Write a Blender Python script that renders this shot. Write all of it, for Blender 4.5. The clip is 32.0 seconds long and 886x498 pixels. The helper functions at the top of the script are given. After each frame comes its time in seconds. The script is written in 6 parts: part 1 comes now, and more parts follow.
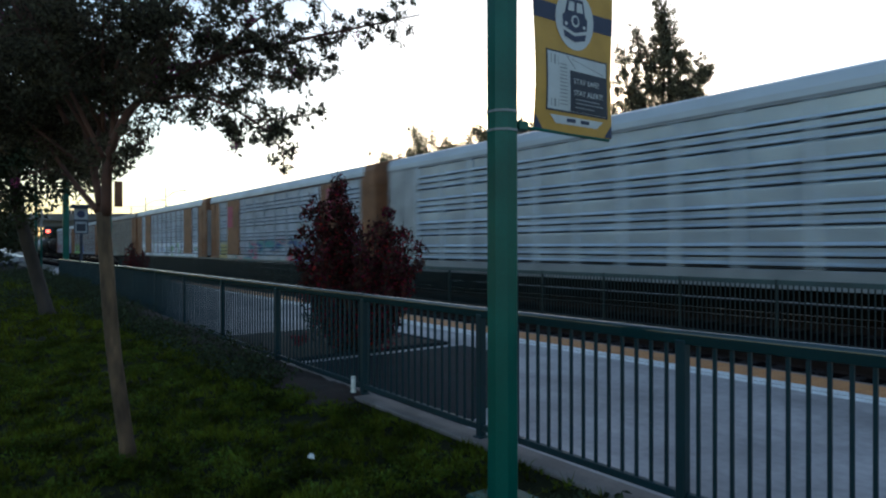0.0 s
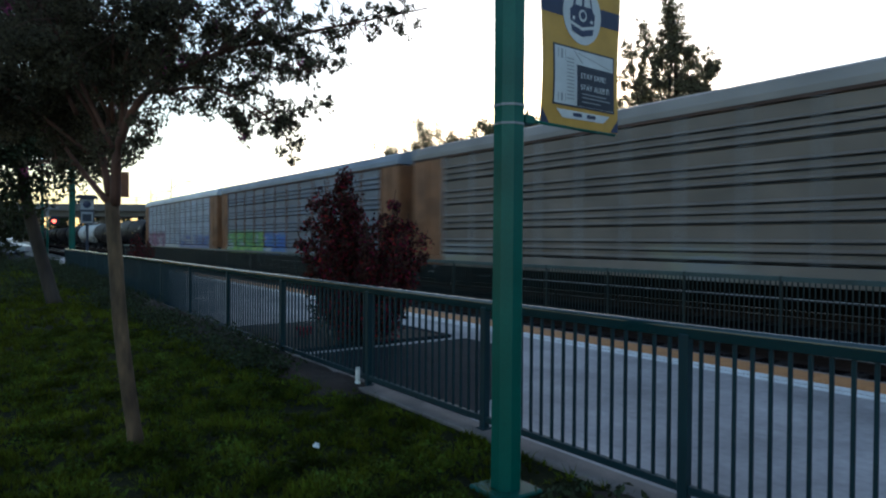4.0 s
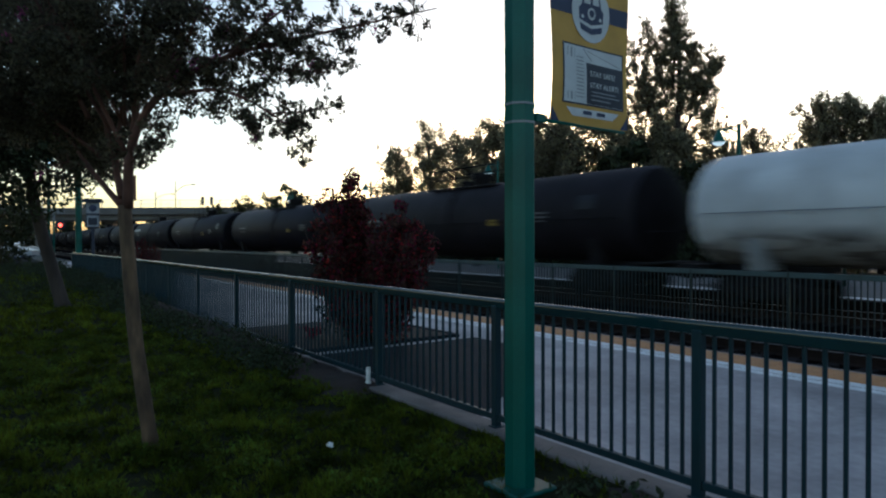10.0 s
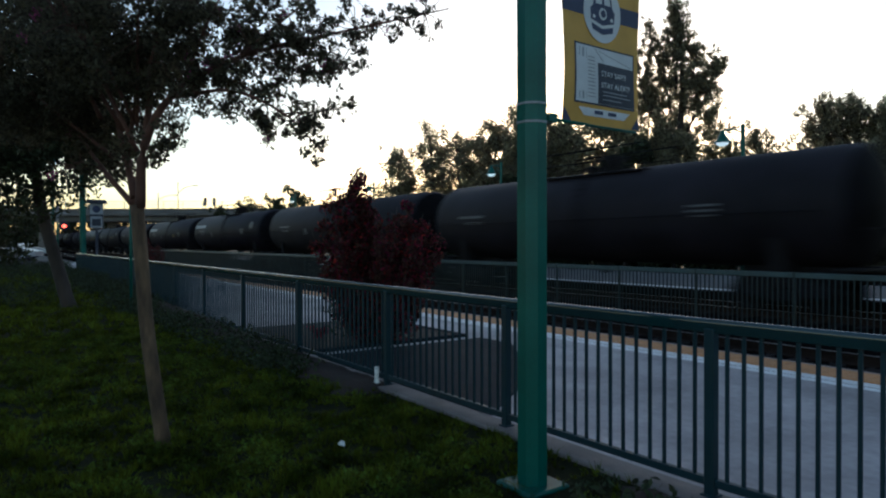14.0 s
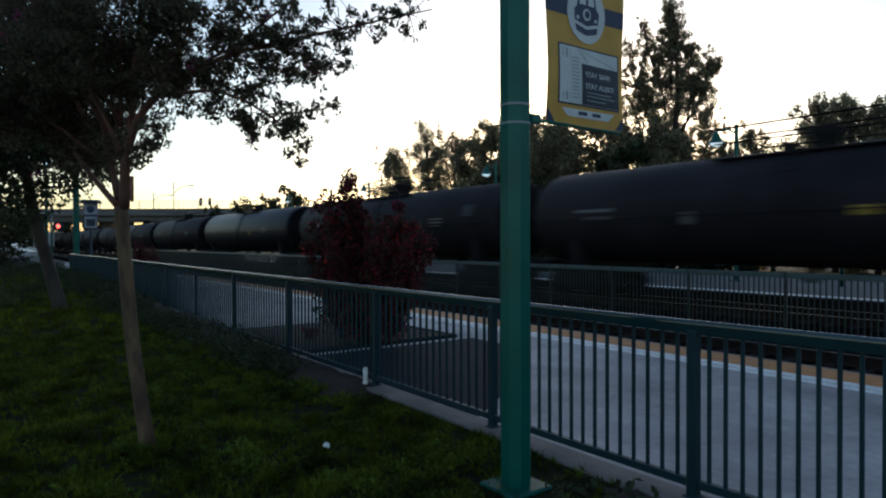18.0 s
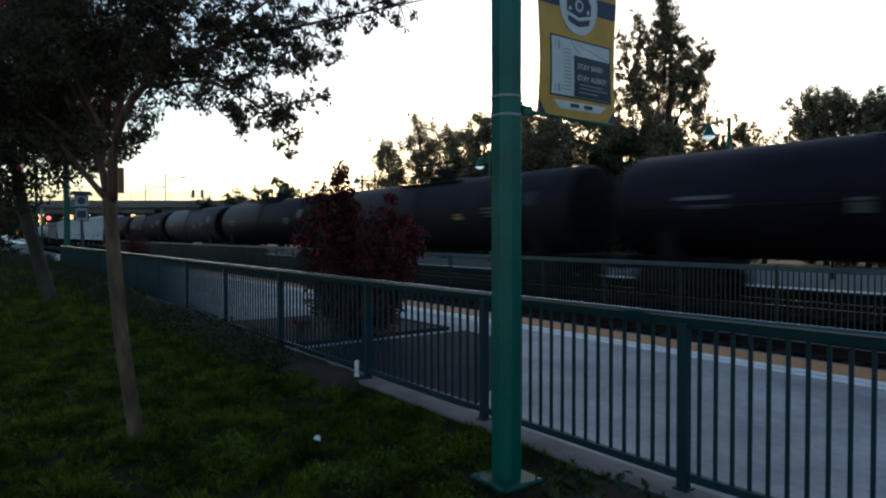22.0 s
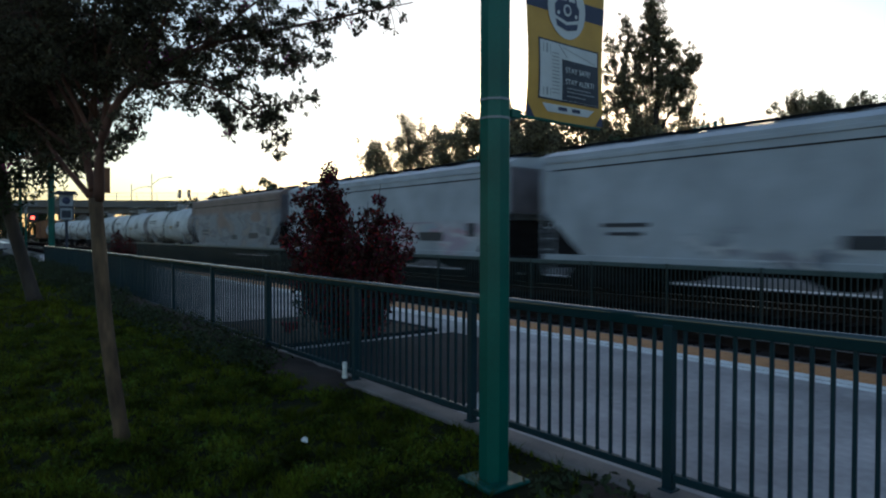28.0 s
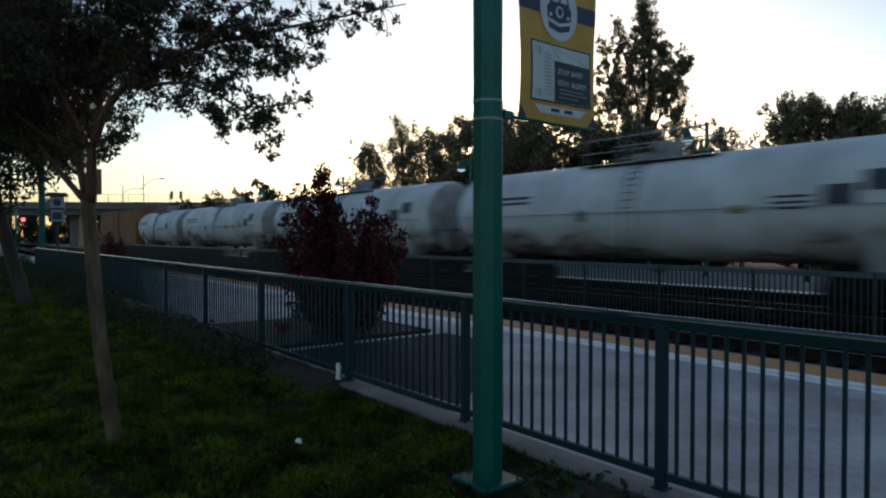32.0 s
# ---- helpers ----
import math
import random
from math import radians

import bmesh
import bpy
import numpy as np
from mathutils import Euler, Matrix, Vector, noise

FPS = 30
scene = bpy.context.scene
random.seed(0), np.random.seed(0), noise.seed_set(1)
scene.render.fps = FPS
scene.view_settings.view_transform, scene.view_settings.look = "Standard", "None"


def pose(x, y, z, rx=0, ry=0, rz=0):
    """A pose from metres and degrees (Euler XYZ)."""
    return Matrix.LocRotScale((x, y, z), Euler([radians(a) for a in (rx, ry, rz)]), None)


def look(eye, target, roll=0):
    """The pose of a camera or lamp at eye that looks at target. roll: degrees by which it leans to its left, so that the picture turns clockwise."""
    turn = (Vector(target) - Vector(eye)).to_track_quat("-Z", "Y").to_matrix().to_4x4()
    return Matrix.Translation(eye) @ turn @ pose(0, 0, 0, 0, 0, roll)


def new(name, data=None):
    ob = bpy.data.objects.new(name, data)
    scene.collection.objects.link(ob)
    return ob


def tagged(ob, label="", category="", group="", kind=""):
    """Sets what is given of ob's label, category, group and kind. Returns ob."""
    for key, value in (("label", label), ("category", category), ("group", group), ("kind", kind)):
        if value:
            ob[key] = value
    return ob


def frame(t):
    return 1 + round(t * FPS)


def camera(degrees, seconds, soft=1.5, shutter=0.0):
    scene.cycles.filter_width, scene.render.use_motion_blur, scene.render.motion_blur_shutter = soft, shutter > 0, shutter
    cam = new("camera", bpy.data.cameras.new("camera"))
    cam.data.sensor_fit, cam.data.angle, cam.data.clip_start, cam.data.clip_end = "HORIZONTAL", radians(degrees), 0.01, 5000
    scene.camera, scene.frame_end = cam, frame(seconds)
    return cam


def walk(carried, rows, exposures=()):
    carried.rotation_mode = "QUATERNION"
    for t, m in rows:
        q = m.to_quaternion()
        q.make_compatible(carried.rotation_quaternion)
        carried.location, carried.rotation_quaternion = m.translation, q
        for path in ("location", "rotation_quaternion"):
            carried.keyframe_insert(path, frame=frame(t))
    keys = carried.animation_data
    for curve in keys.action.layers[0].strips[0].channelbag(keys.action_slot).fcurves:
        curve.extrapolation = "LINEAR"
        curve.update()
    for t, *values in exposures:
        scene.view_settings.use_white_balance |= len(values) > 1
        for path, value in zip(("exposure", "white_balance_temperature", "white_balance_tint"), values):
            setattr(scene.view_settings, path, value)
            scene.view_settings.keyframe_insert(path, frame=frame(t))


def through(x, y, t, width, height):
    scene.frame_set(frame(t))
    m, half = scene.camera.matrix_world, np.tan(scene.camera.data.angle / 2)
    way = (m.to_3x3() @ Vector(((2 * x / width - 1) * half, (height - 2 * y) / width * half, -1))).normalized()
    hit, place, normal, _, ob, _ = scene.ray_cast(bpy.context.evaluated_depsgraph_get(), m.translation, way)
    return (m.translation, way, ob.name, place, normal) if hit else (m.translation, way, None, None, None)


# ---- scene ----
cam = camera(68.57, 32.0, 2.15, 0.7)
ROWS = [
    (0.0, -0.020, 0.050, 1.609, 53.77, -0.18, 0.11),
    (0.5, -0.006, 0.042, 1.608, 53.64, -0.23, 0.25),
    (1.0, -0.009, 0.044, 1.603, 53.79, -0.45, -0.02),
    (1.5, -0.006, 0.048, 1.606, 53.88, -0.38, 0.03),
    (2.0, -0.017, 0.041, 1.599, 54.43, -0.93, -0.06),
    (2.5, -0.007, 0.040, 1.606, 53.80, -0.68, -0.03),
    (3.0, -0.012, 0.044, 1.605, 53.88, -0.86, -0.41),
    (3.5, -0.002, 0.034, 1.603, 54.09, -0.80, -0.54),
    (5.5, 0.001, 0.008, 1.601, 54.29, -0.57, 0.06),
    (6.0, -0.006, 0.009, 1.599, 54.52, -0.95, 0.29),
    (6.5, -0.010, 0.002, 1.599, 54.70, -0.96, 0.21),
    (7.0, -0.005, 0.010, 1.598, 54.32, -0.66, 0.12),
    (7.5, -0.001, 0.009, 1.600, 54.13, -0.57, 0.10),
    (8.0, -0.001, 0.007, 1.601, 54.12, -0.84, -0.01),
    (8.5, -0.004, 0.007, 1.601, 54.06, -0.78, -0.04),
    (9.0, 0.000, 0.000, 1.600, 54.38, -0.75, 0.00),
    (9.5, -0.010, -0.003, 1.596, 54.43, -1.08, 0.24),
    (10.0, -0.014, -0.034, 1.595, 54.48, -0.74, 0.16),
    (10.5, -0.030, -0.057, 1.589, 54.41, -0.42, 0.20),
    (11.0, -0.023, -0.087, 1.594, 54.23, -0.40, 0.01),
    (11.5, -0.037, -0.072, 1.583, 53.98, -0.35, 0.36),
    (12.0, -0.016, -0.093, 1.591, 54.02, -0.54, 0.14),
    (12.5, -0.031, -0.094, 1.583, 54.21, -0.66, -0.04),
    (13.0, -0.008, -0.108, 1.596, 54.26, -0.90, 0.16),
    (13.5, -0.030, -0.101, 1.583, 54.41, -0.67, 0.06),
    (14.0, -0.040, -0.103, 1.584, 54.65, -0.66, 0.19),
    (14.5, -0.036, -0.112, 1.589, 54.65, -0.85, 0.16),
    (16.5, 0.022, -0.034, 1.596, 55.59, -0.55, 0.04),
    (17.0, 0.023, -0.030, 1.599, 54.67, -0.81, 0.05),
    (17.5, 0.007, -0.024, 1.592, 54.47, -0.82, 0.31),
    (18.0, 0.004, -0.025, 1.591, 54.35, -0.66, 0.21),
    (18.5, 0.006, -0.024, 1.592, 54.59, -0.84, 0.05),
    (19.0, 0.010, -0.020, 1.593, 54.34, -0.93, 0.18),
    (19.5, -0.004, -0.019, 1.591, 54.10, -1.18, 0.09),
    (20.0, -0.001, -0.013, 1.594, 53.77, -1.15, 0.20),
    (20.5, -0.005, 0.000, 1.591, 53.84, -1.19, 0.14),
    (21.0, -0.005, -0.005, 1.591, 53.92, -1.39, 0.15),
    (21.5, -0.011, 0.001, 1.592, 53.79, -1.58, 0.15),
    (22.0, -0.004, 0.001, 1.592, 53.77, -1.33, 0.12),
    (22.5, -0.012, 0.006, 1.593, 53.83, -1.21, -0.06),
    (23.0, -0.008, 0.005, 1.591, 53.93, -0.92, -0.04),
    (23.5, -0.001, -0.004, 1.594, 53.77, -0.91, 0.05),
    (24.0, 0.003, -0.011, 1.595, 53.52, -1.05, -0.13),
    (24.5, 0.006, -0.015, 1.595, 53.34, -1.27, -0.13),
    (25.0, 0.009, -0.011, 1.590, 53.31, -1.19, -0.08),
    (25.5, -0.012, -0.002, 1.592, 53.03, -1.21, -0.16),
    (27.5, 0.008, -0.009, 1.585, 52.77, -1.09, -0.03),
    (28.0, 0.007, -0.008, 1.597, 52.74, -1.21, -0.10),
    (28.5, 0.000, -0.001, 1.597, 52.53, -1.29, -0.07),
    (29.0, 0.009, -0.009, 1.592, 52.34, -1.19, -0.03),
    (29.5, 0.015, -0.003, 1.591, 52.50, -1.03, -0.03),
    (30.0, 0.013, -0.011, 1.591, 52.92, -0.79, -0.03),
    (30.5, 0.016, -0.014, 1.587, 52.42, -0.44, 0.17),
    (31.0, 0.032, -0.030, 1.590, 52.09, -0.31, -0.11),
    (31.5, 0.013, -0.026, 1.592, 52.23, -0.77, -0.17),
    (32.0, 0.017, -0.018, 1.594, 52.13, -1.11, 0.02),
]
walk(cam, [(t, pose(x, y, z, 90 + pitch, roll, yaw)) for t, x, y, z, yaw, pitch, roll in ROWS],
     [(0.0, 1.32, 5250, 10), (3.0, 1.45, 5250, 10), (6.0, 1.48, 5250, 10), (9.0, 1.05, 5250, 10), (14.0, 1.08, 5250, 10), (19.0, 0.95, 5250, 10), (23.5, 1.05, 5250, 10), (25.5, 1.08, 5250, 10), (28.0, 0.95, 5250, 10), (30.0, 1.0, 5250, 10), (32.0, 0.7, 5250, 10)])

# ---- world: dusk sky, the sun about to go down behind the trees across the tracks ----
world = bpy.data.worlds.new("dusk_sky")
scene.world = world
world.use_nodes = True
wn = world.node_tree.nodes
sky = wn.new("ShaderNodeTexSky")
sky.sky_type = "NISHITA"
sky.sun_disc = False
sky.sun_elevation = radians(4.5)
sky.sun_rotation = radians(-43)
sky.air_density = 1.0
sky.dust_density = 1.0
sky.ozone_density = 1.0
wn["Background"].inputs["Strength"].default_value = 0.15
haze = wn.new("ShaderNodeHueSaturation")  # thin evening haze pales the sky
haze.inputs["Saturation"].default_value = 0.92
world.node_tree.links.new(sky.outputs[0], haze.inputs["Color"])
world.node_tree.links.new(haze.outputs[0], wn["Background"].inputs["Color"])
sun = new("sun", bpy.data.lights.new("sun", "SUN"))
sun.data.energy = 0.25
sun.data.angle = radians(8)
sun.data.color = (1.0, 0.72, 0.45)
sun.matrix_world = look((-68.2, 73.1, 7.9), (0, 0, 0))


# ---- materials ----
def mat(name, col, rough=0.6, metal=0.0, var=0.3, scale=3.0, fine=40.0, bump=0.15, tint=None, stretch=(1, 1, 1), emit=None, spec=0.5):
    m = bpy.data.materials.new(name)
    m.use_nodes = True
    nt = m.node_tree
    n, l = nt.nodes, nt.links
    b = n["Principled BSDF"]
    b.inputs["Roughness"].default_value = rough
    b.inputs["Metallic"].default_value = metal
    b.inputs["Specular IOR Level"].default_value = spec
    tc, mp = n.new("ShaderNodeTexCoord"), n.new("ShaderNodeMapping")
    mp.inputs["Scale"].default_value = stretch
    l.new(tc.outputs["Object"], mp.inputs["Vector"])
    inf = n.new("ShaderNodeObjectInfo")
    big, small = n.new("ShaderNodeTexNoise"), n.new("ShaderNodeTexNoise")
    for t, s, d in ((big, scale, 4), (small, fine, 3)):
        t.noise_dimensions = "4D"
        t.inputs["Scale"].default_value = s
        t.inputs["Detail"].default_value = d
        l.new(mp.outputs[0], t.inputs["Vector"])
        l.new(inf.outputs["Random"], t.inputs["W"])
    mix = n.new("ShaderNodeMixRGB")
    lo = [c * (1 - var) for c in col]
    hi = tint or [min(1, c * (1 + var)) for c in col]
    mix.inputs[1].default_value, mix.inputs[2].default_value = (*lo, 1), (*hi, 1)
    ramp = n.new("ShaderNodeMapRange")
    ramp.inputs[1].default_value, ramp.inputs[2].default_value = 0.3, 0.7
    l.new(big.outputs["Fac"], ramp.inputs[0])
    l.new(ramp.outputs[0], mix.inputs[0])
    mul = n.new("ShaderNodeMixRGB")
    mul.blend_type = "MULTIPLY"
    mul.inputs[0].default_value = min(1.0, var * 1.2)
    l.new(mix.outputs[0], mul.inputs[1])
    l.new(small.outputs["Fac"], mul.inputs[2])
    l.new(mul.outputs[0], b.inputs["Base Color"])
    if bump:
        bp = n.new("ShaderNodeBump")
        bp.inputs["Strength"].default_value = bump
        bp.inputs["Distance"].default_value = 0.02
        l.new(small.outputs["Fac"], bp.inputs["Height"])
        l.new(bp.outputs[0], b.inputs["Normal"])
    if emit:
        b.inputs["Emission Color"].default_value = (*emit[0], 1)
        b.inputs["Emission Strength"].default_value = emit[1]
    return m


def leaf_mat(name, col, through=0.35, spec=0.08, patch=0.0):
    m = bpy.data.materials.new(name)
    m.use_nodes = True
    nt = m.node_tree
    n, l = nt.nodes, nt.links
    b = n["Principled BSDF"]
    b.inputs["Roughness"].default_value = 0.6
    b.inputs["Specular IOR Level"].default_value = spec
    geo = n.new("ShaderNodeNewGeometry")
    hsv = n.new("ShaderNodeHueSaturation")
    hsv.inputs["Color"].default_value = (*col, 1)
    mr = n.new("ShaderNodeMapRange")
    mr.inputs[3].default_value, mr.inputs[4].default_value = 0.45, 1.6
    l.new(geo.outputs["Random Per Island"], mr.inputs[0])
    if patch:
        tc, tx, pm, mul = n.new("ShaderNodeTexCoord"), n.new("ShaderNodeTexNoise"), n.new("ShaderNodeMapRange"), n.new("ShaderNodeMath")
        tx.inputs["Scale"].default_value, tx.inputs["Detail"].default_value = 2.2, 3.0
        pm.inputs[1].default_value, pm.inputs[2].default_value = 0.36, 0.64
        pm.inputs[3].default_value, pm.inputs[4].default_value = 1 - patch, 1 + patch
        mul.operation = "MULTIPLY"
        l.new(tc.outputs["Object"], tx.inputs["Vector"])
        l.new(tx.outputs["Fac"], pm.inputs[0])
        l.new(mr.outputs[0], mul.inputs[0])
        l.new(pm.outputs[0], mul.inputs[1])
        l.new(mul.outputs[0], hsv.inputs["Value"])
    else:
        l.new(mr.outputs[0], hsv.inputs["Value"])
    mh = n.new("ShaderNodeMapRange")
    mh.inputs[3].default_value, mh.inputs[4].default_value = 0.47, 0.53
    l.new(geo.outputs["Random Per Island"], mh.inputs[0])
    l.new(mh.outputs[0], hsv.inputs["Hue"])
    l.new(hsv.outputs[0], b.inputs["Base Color"])
    tr = n.new("ShaderNodeBsdfTranslucent")
    l.new(hsv.outputs[0], tr.inputs["Color"])
    ms = n.new("ShaderNodeMixShader")
    ms.inputs[0].default_value = through
    l.new(b.outputs[0], ms.inputs[1])
    l.new(tr.outputs[0], ms.inputs[2])
    l.new(ms.outputs[0], n["Material Output"].inputs["Surface"])
    return m


def sprayed_mat(name, base, colours, top=2.2, rough=0.5, metal=0.25, amount=0.5, seed=0.0):
    """Weathered sheet metal with spray-paint lettering-like blotches low on the side."""
    m = mat(name, base, rough, metal, 0.22, 0.9, 25.0, 0.05)
    nt = m.node_tree
    n, l = nt.nodes, nt.links
    b = n["Principled BSDF"]
    src = b.inputs["Base Color"].links[0].from_socket
    tc, mp = n.new("ShaderNodeTexCoord"), n.new("ShaderNodeMapping")
    mp.inputs["Scale"].default_value = (0.45, 1, 0.8)
    mp.inputs["Location"].default_value = (seed, 0, seed * 0.7)
    l.new(tc.outputs["Object"], mp.inputs["Vector"])
    where, which = n.new("ShaderNodeTexNoise"), n.new("ShaderNodeTexNoise")
    where.inputs["Scale"].default_value, where.inputs["Detail"].default_value = 0.55, 2
    which.inputs["Scale"].default_value, which.inputs["Detail"].default_value = 1.3, 3
    l.new(mp.outputs[0], where.inputs["Vector"])
    l.new(mp.outputs[0], which.inputs["Vector"])
    cr = n.new("ShaderNodeValToRGB")
    cr.color_ramp.interpolation = "CONSTANT"
    while len(cr.color_ramp.elements) < len(colours):
        cr.color_ramp.elements.new(0.5)
    for i, c in enumerate(colours):
        cr.color_ramp.elements[i].position = 0.0 if i == 0 else 0.36 + 0.28 * i / len(colours)
        cr.color_ramp.elements[i].color = (*c, 1)
    l.new(which.outputs["Fac"], cr.inputs[0])
    sep = n.new("ShaderNodeSeparateXYZ")
    l.new(tc.outputs["Object"], sep.inputs[0])
    low = n.new("ShaderNodeMapRange")
    low.inputs[1].default_value, low.inputs[2].default_value = top, top - 0.35
    l.new(sep.outputs["Z"], low.inputs[0])
    thr = n.new("ShaderNodeMapRange")
    thr.inputs[1].default_value, thr.inputs[2].default_value = 0.56 - 0.2 * amount, 0.6 - 0.2 * amount
    l.new(where.outputs["Fac"], thr.inputs[0])
    both = n.new("ShaderNodeMath")
    both.operation = "MULTIPLY"
    l.new(low.outputs[0], both.inputs[0])
    l.new(thr.outputs[0], both.inputs[1])
    mix = n.new("ShaderNodeMixRGB")
    l.new(both.outputs[0], mix.inputs[0])
    l.new(src, mix.inputs[1])
    l.new(cr.outputs[0], mix.inputs[2])
    l.new(mix.outputs[0], b.inputs["Base Color"])
    return m


M_GREEN = mat("teal_green_paint", (0.006, 0.100, 0.078), 0.42, 0.0, 0.25, 2.0, 60, 0.05, spec=0.35)
M_FENCETOP = mat("glossy_green_rail_paint", (0.007, 0.032, 0.040), 0.15, 0.0, 0.25, 2.0, 60, 0.01, spec=0.9)
M_FENCE = mat("dark_green_fence_paint", (0.006, 0.029, 0.041), 0.5, 0.0, 0.25, 2.0, 60, 0.03, spec=0.3)
M_FENCE2 = mat("weathered_green_fence_paint", (0.016, 0.032, 0.036), 0.4, 0.0, 0.3, 2.0, 60, 0.05, spec=0.4)
# lighter copy of the fence paint: light on the top rail is painted in
M_FENCERAIL = mat("lit_fence_rail_paint", (0.048, 0.085, 0.095), 0.35, 0.0, 0.25, 2.0, 60, 0.04, spec=0.5)
M_CONC = mat("platform_concrete", (0.44, 0.41, 0.42), 0.75, 0.0, 0.42, 0.8, 12, 0.12)
M_CONC2 = mat("far_platform_paving", (0.075, 0.075, 0.082), 0.75, 0.0, 0.2, 0.6, 30, 0.1)
M_CURB = mat("curb_concrete", (0.235, 0.195, 0.180), 0.8, 0.0, 0.3, 2.5, 50, 0.2)
M_PAD = mat("dark_rubber_paving", (0.016, 0.020, 0.026), 0.85, 0.0, 0.3, 3, 60, 0.2, spec=0.15)
M_WHITE = mat("white_line_paint", (0.72, 0.73, 0.74), 0.6, 0.0, 0.2, 4, 50, 0.08)
M_YELLOW = mat("yellow_tactile_tile", (0.46, 0.20, 0.055), 0.65, 0.0, 0.2, 4, 40, 0.1)
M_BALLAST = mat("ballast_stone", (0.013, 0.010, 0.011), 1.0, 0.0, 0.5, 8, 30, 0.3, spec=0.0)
M_TIE = mat("timber_tie", (0.026, 0.021, 0.021), 0.9, 0.0, 0.4, 4, 40, 0.3, spec=0.08)
M_RAIL = mat("rail_steel", (0.46, 0.42, 0.40), 0.36, 0.8, 0.3, 5, 50, 0.1)
M_RAILRUST = mat("rusty_rail_flank", (0.030, 0.019, 0.015), 0.85, 0.0, 0.35, 5, 50, 0.15, spec=0.1)
M_DIRT = mat("bare_soil", (0.038, 0.021, 0.015), 0.95, 0.0, 0.5, 3, 30, 0.6)
M_LAND = mat("dry_ground", (0.09, 0.085, 0.07), 0.95, 0.0, 0.4, 0.2, 4, 0.3)
M_LAWN = mat("lawn_soil_and_thatch", (0.012, 0.015, 0.004), 0.9, 0.0, 0.5, 2.5, 40, 0.6, tint=(0.020, 0.024, 0.005), spec=0.1)
M_ASPH = mat("asphalt", (0.040, 0.040, 0.046), 0.95, 0.0, 0.3, 1.5, 60, 0.2, spec=0.03)
M_BARK = mat("smooth_mottled_bark", (0.105, 0.052, 0.030), 0.8, 0.0, 0.68, 8, 30, 0.6, tint=(0.235, 0.150, 0.082), stretch=(1, 1, 0.3))
M_BARK2 = mat("dark_bark", (0.058, 0.043, 0.035), 0.9, 0.0, 0.4, 4, 25, 0.4, stretch=(1, 1, 0.3))
M_LIMB = mat("brown_limb_bark", (0.115, 0.052, 0.036), 0.85, 0.0, 0.4, 5, 25, 0.3, stretch=(1, 1, 0.35))
M_LEAF = leaf_mat("myrtle_leaf", (0.086, 0.076, 0.050), 0.5)
M_LEAF2 = leaf_mat("dark_tree_leaf", (0.042, 0.048, 0.026), 0.3)
M_LEAF3 = leaf_mat("eucalyptus_leaf", (0.200, 0.175, 0.112), 0.6)
M_SHRUB = leaf_mat("groundcover_leaf", (0.040, 0.050, 0.027), 0.25)
M_GRASS = leaf_mat("grass_blade", (0.080, 0.094, 0.009), 0.4, 0.02, patch=0.6)
M_CLOVER = leaf_mat("clover_leaf", (0.056, 0.074, 0.011), 0.35, 0.03, patch=0.6)
M_BLOOM = leaf_mat("magenta_bloom", (0.22, 0.045, 0.14), 0.3)
M_RED = leaf_mat("crimson_bloom", (0.190, 0.018, 0.042), 0.3)
M_REDLEAF = leaf_mat("purple_red_leaf", (0.060, 0.026, 0.024), 0.45)
M_STEEL = mat("galvanised_steel", (0.42, 0.44, 0.47), 0.4, 0.5, 0.2, 2, 40, 0.05)
M_ROOF = mat("galvanised_roof_sheet", (0.52, 0.56, 0.62), 0.5, 0.15, 0.15, 0.8, 20, 0.05)
M_ROOFDARK = mat("weathered_roof_sheet", (0.24, 0.27, 0.33), 0.55, 0.15, 0.2, 0.8, 20, 0.05)
M_ROOFDULL = mat("dusty_brown_roof_sheet", (0.30, 0.275, 0.26), 0.65, 0.05, 0.2, 0.8, 20, 0.05)
M_ORANGE = mat("faded_orange_brown_paint", (0.255, 0.115, 0.050), 0.65, 0.0, 0.35, 1.2, 25, 0.1)
M_ENDGREY = mat("pale_grey_end_paint", (0.40, 0.41, 0.43), 0.6, 0.0, 0.25, 1.2, 25, 0.08)
# slot shade as a dark colour, for the strips under the ribs
M_SLOT = mat("painted_slot_shade", (0.055, 0.066, 0.084), 0.7, 0.0, 0.3, 1.5, 25, 0.05, spec=0.2)
M_EAVE = mat("sooty_red_brown_eave_paint", (0.10, 0.055, 0.04), 0.75, 0.0, 0.4, 1.0, 25, 0.1)
M_RUST = mat("rust_brown_paint", (0.20, 0.085, 0.04), 0.75, 0.0, 0.4, 1.0, 25, 0.15)
M_PALEPOST = mat("pale_galvanised_post", (0.56, 0.61, 0.68), 0.5, 0.2, 0.15, 1.2, 25, 0.04)
M_DULLPOST = mat("dull_galvanised_post", (0.36, 0.39, 0.44), 0.5, 0.2, 0.2, 1.2, 25, 0.04)
M_OLDPOST = mat("faded_red_grey_post_paint", (0.26, 0.20, 0.20), 0.6, 0.0, 0.25, 1.2, 25, 0.05)
M_ENDWALL = mat("stained_purple_grey_end_paint", (0.15, 0.135, 0.155), 0.7, 0.0, 0.35, 1.2, 25, 0.05)
M_GREY = mat("grey_paint", (0.30, 0.31, 0.33), 0.6, 0.0, 0.25, 1.2, 25, 0.05)
# grimy gear; also the painted shade of rack interiors and hopper end hollows
M_UNDER = mat("grimy_gear_and_hollow_shade", (0.016, 0.014, 0.016), 0.8, 0.0, 0.4, 3, 30, 0.2, spec=0.15)
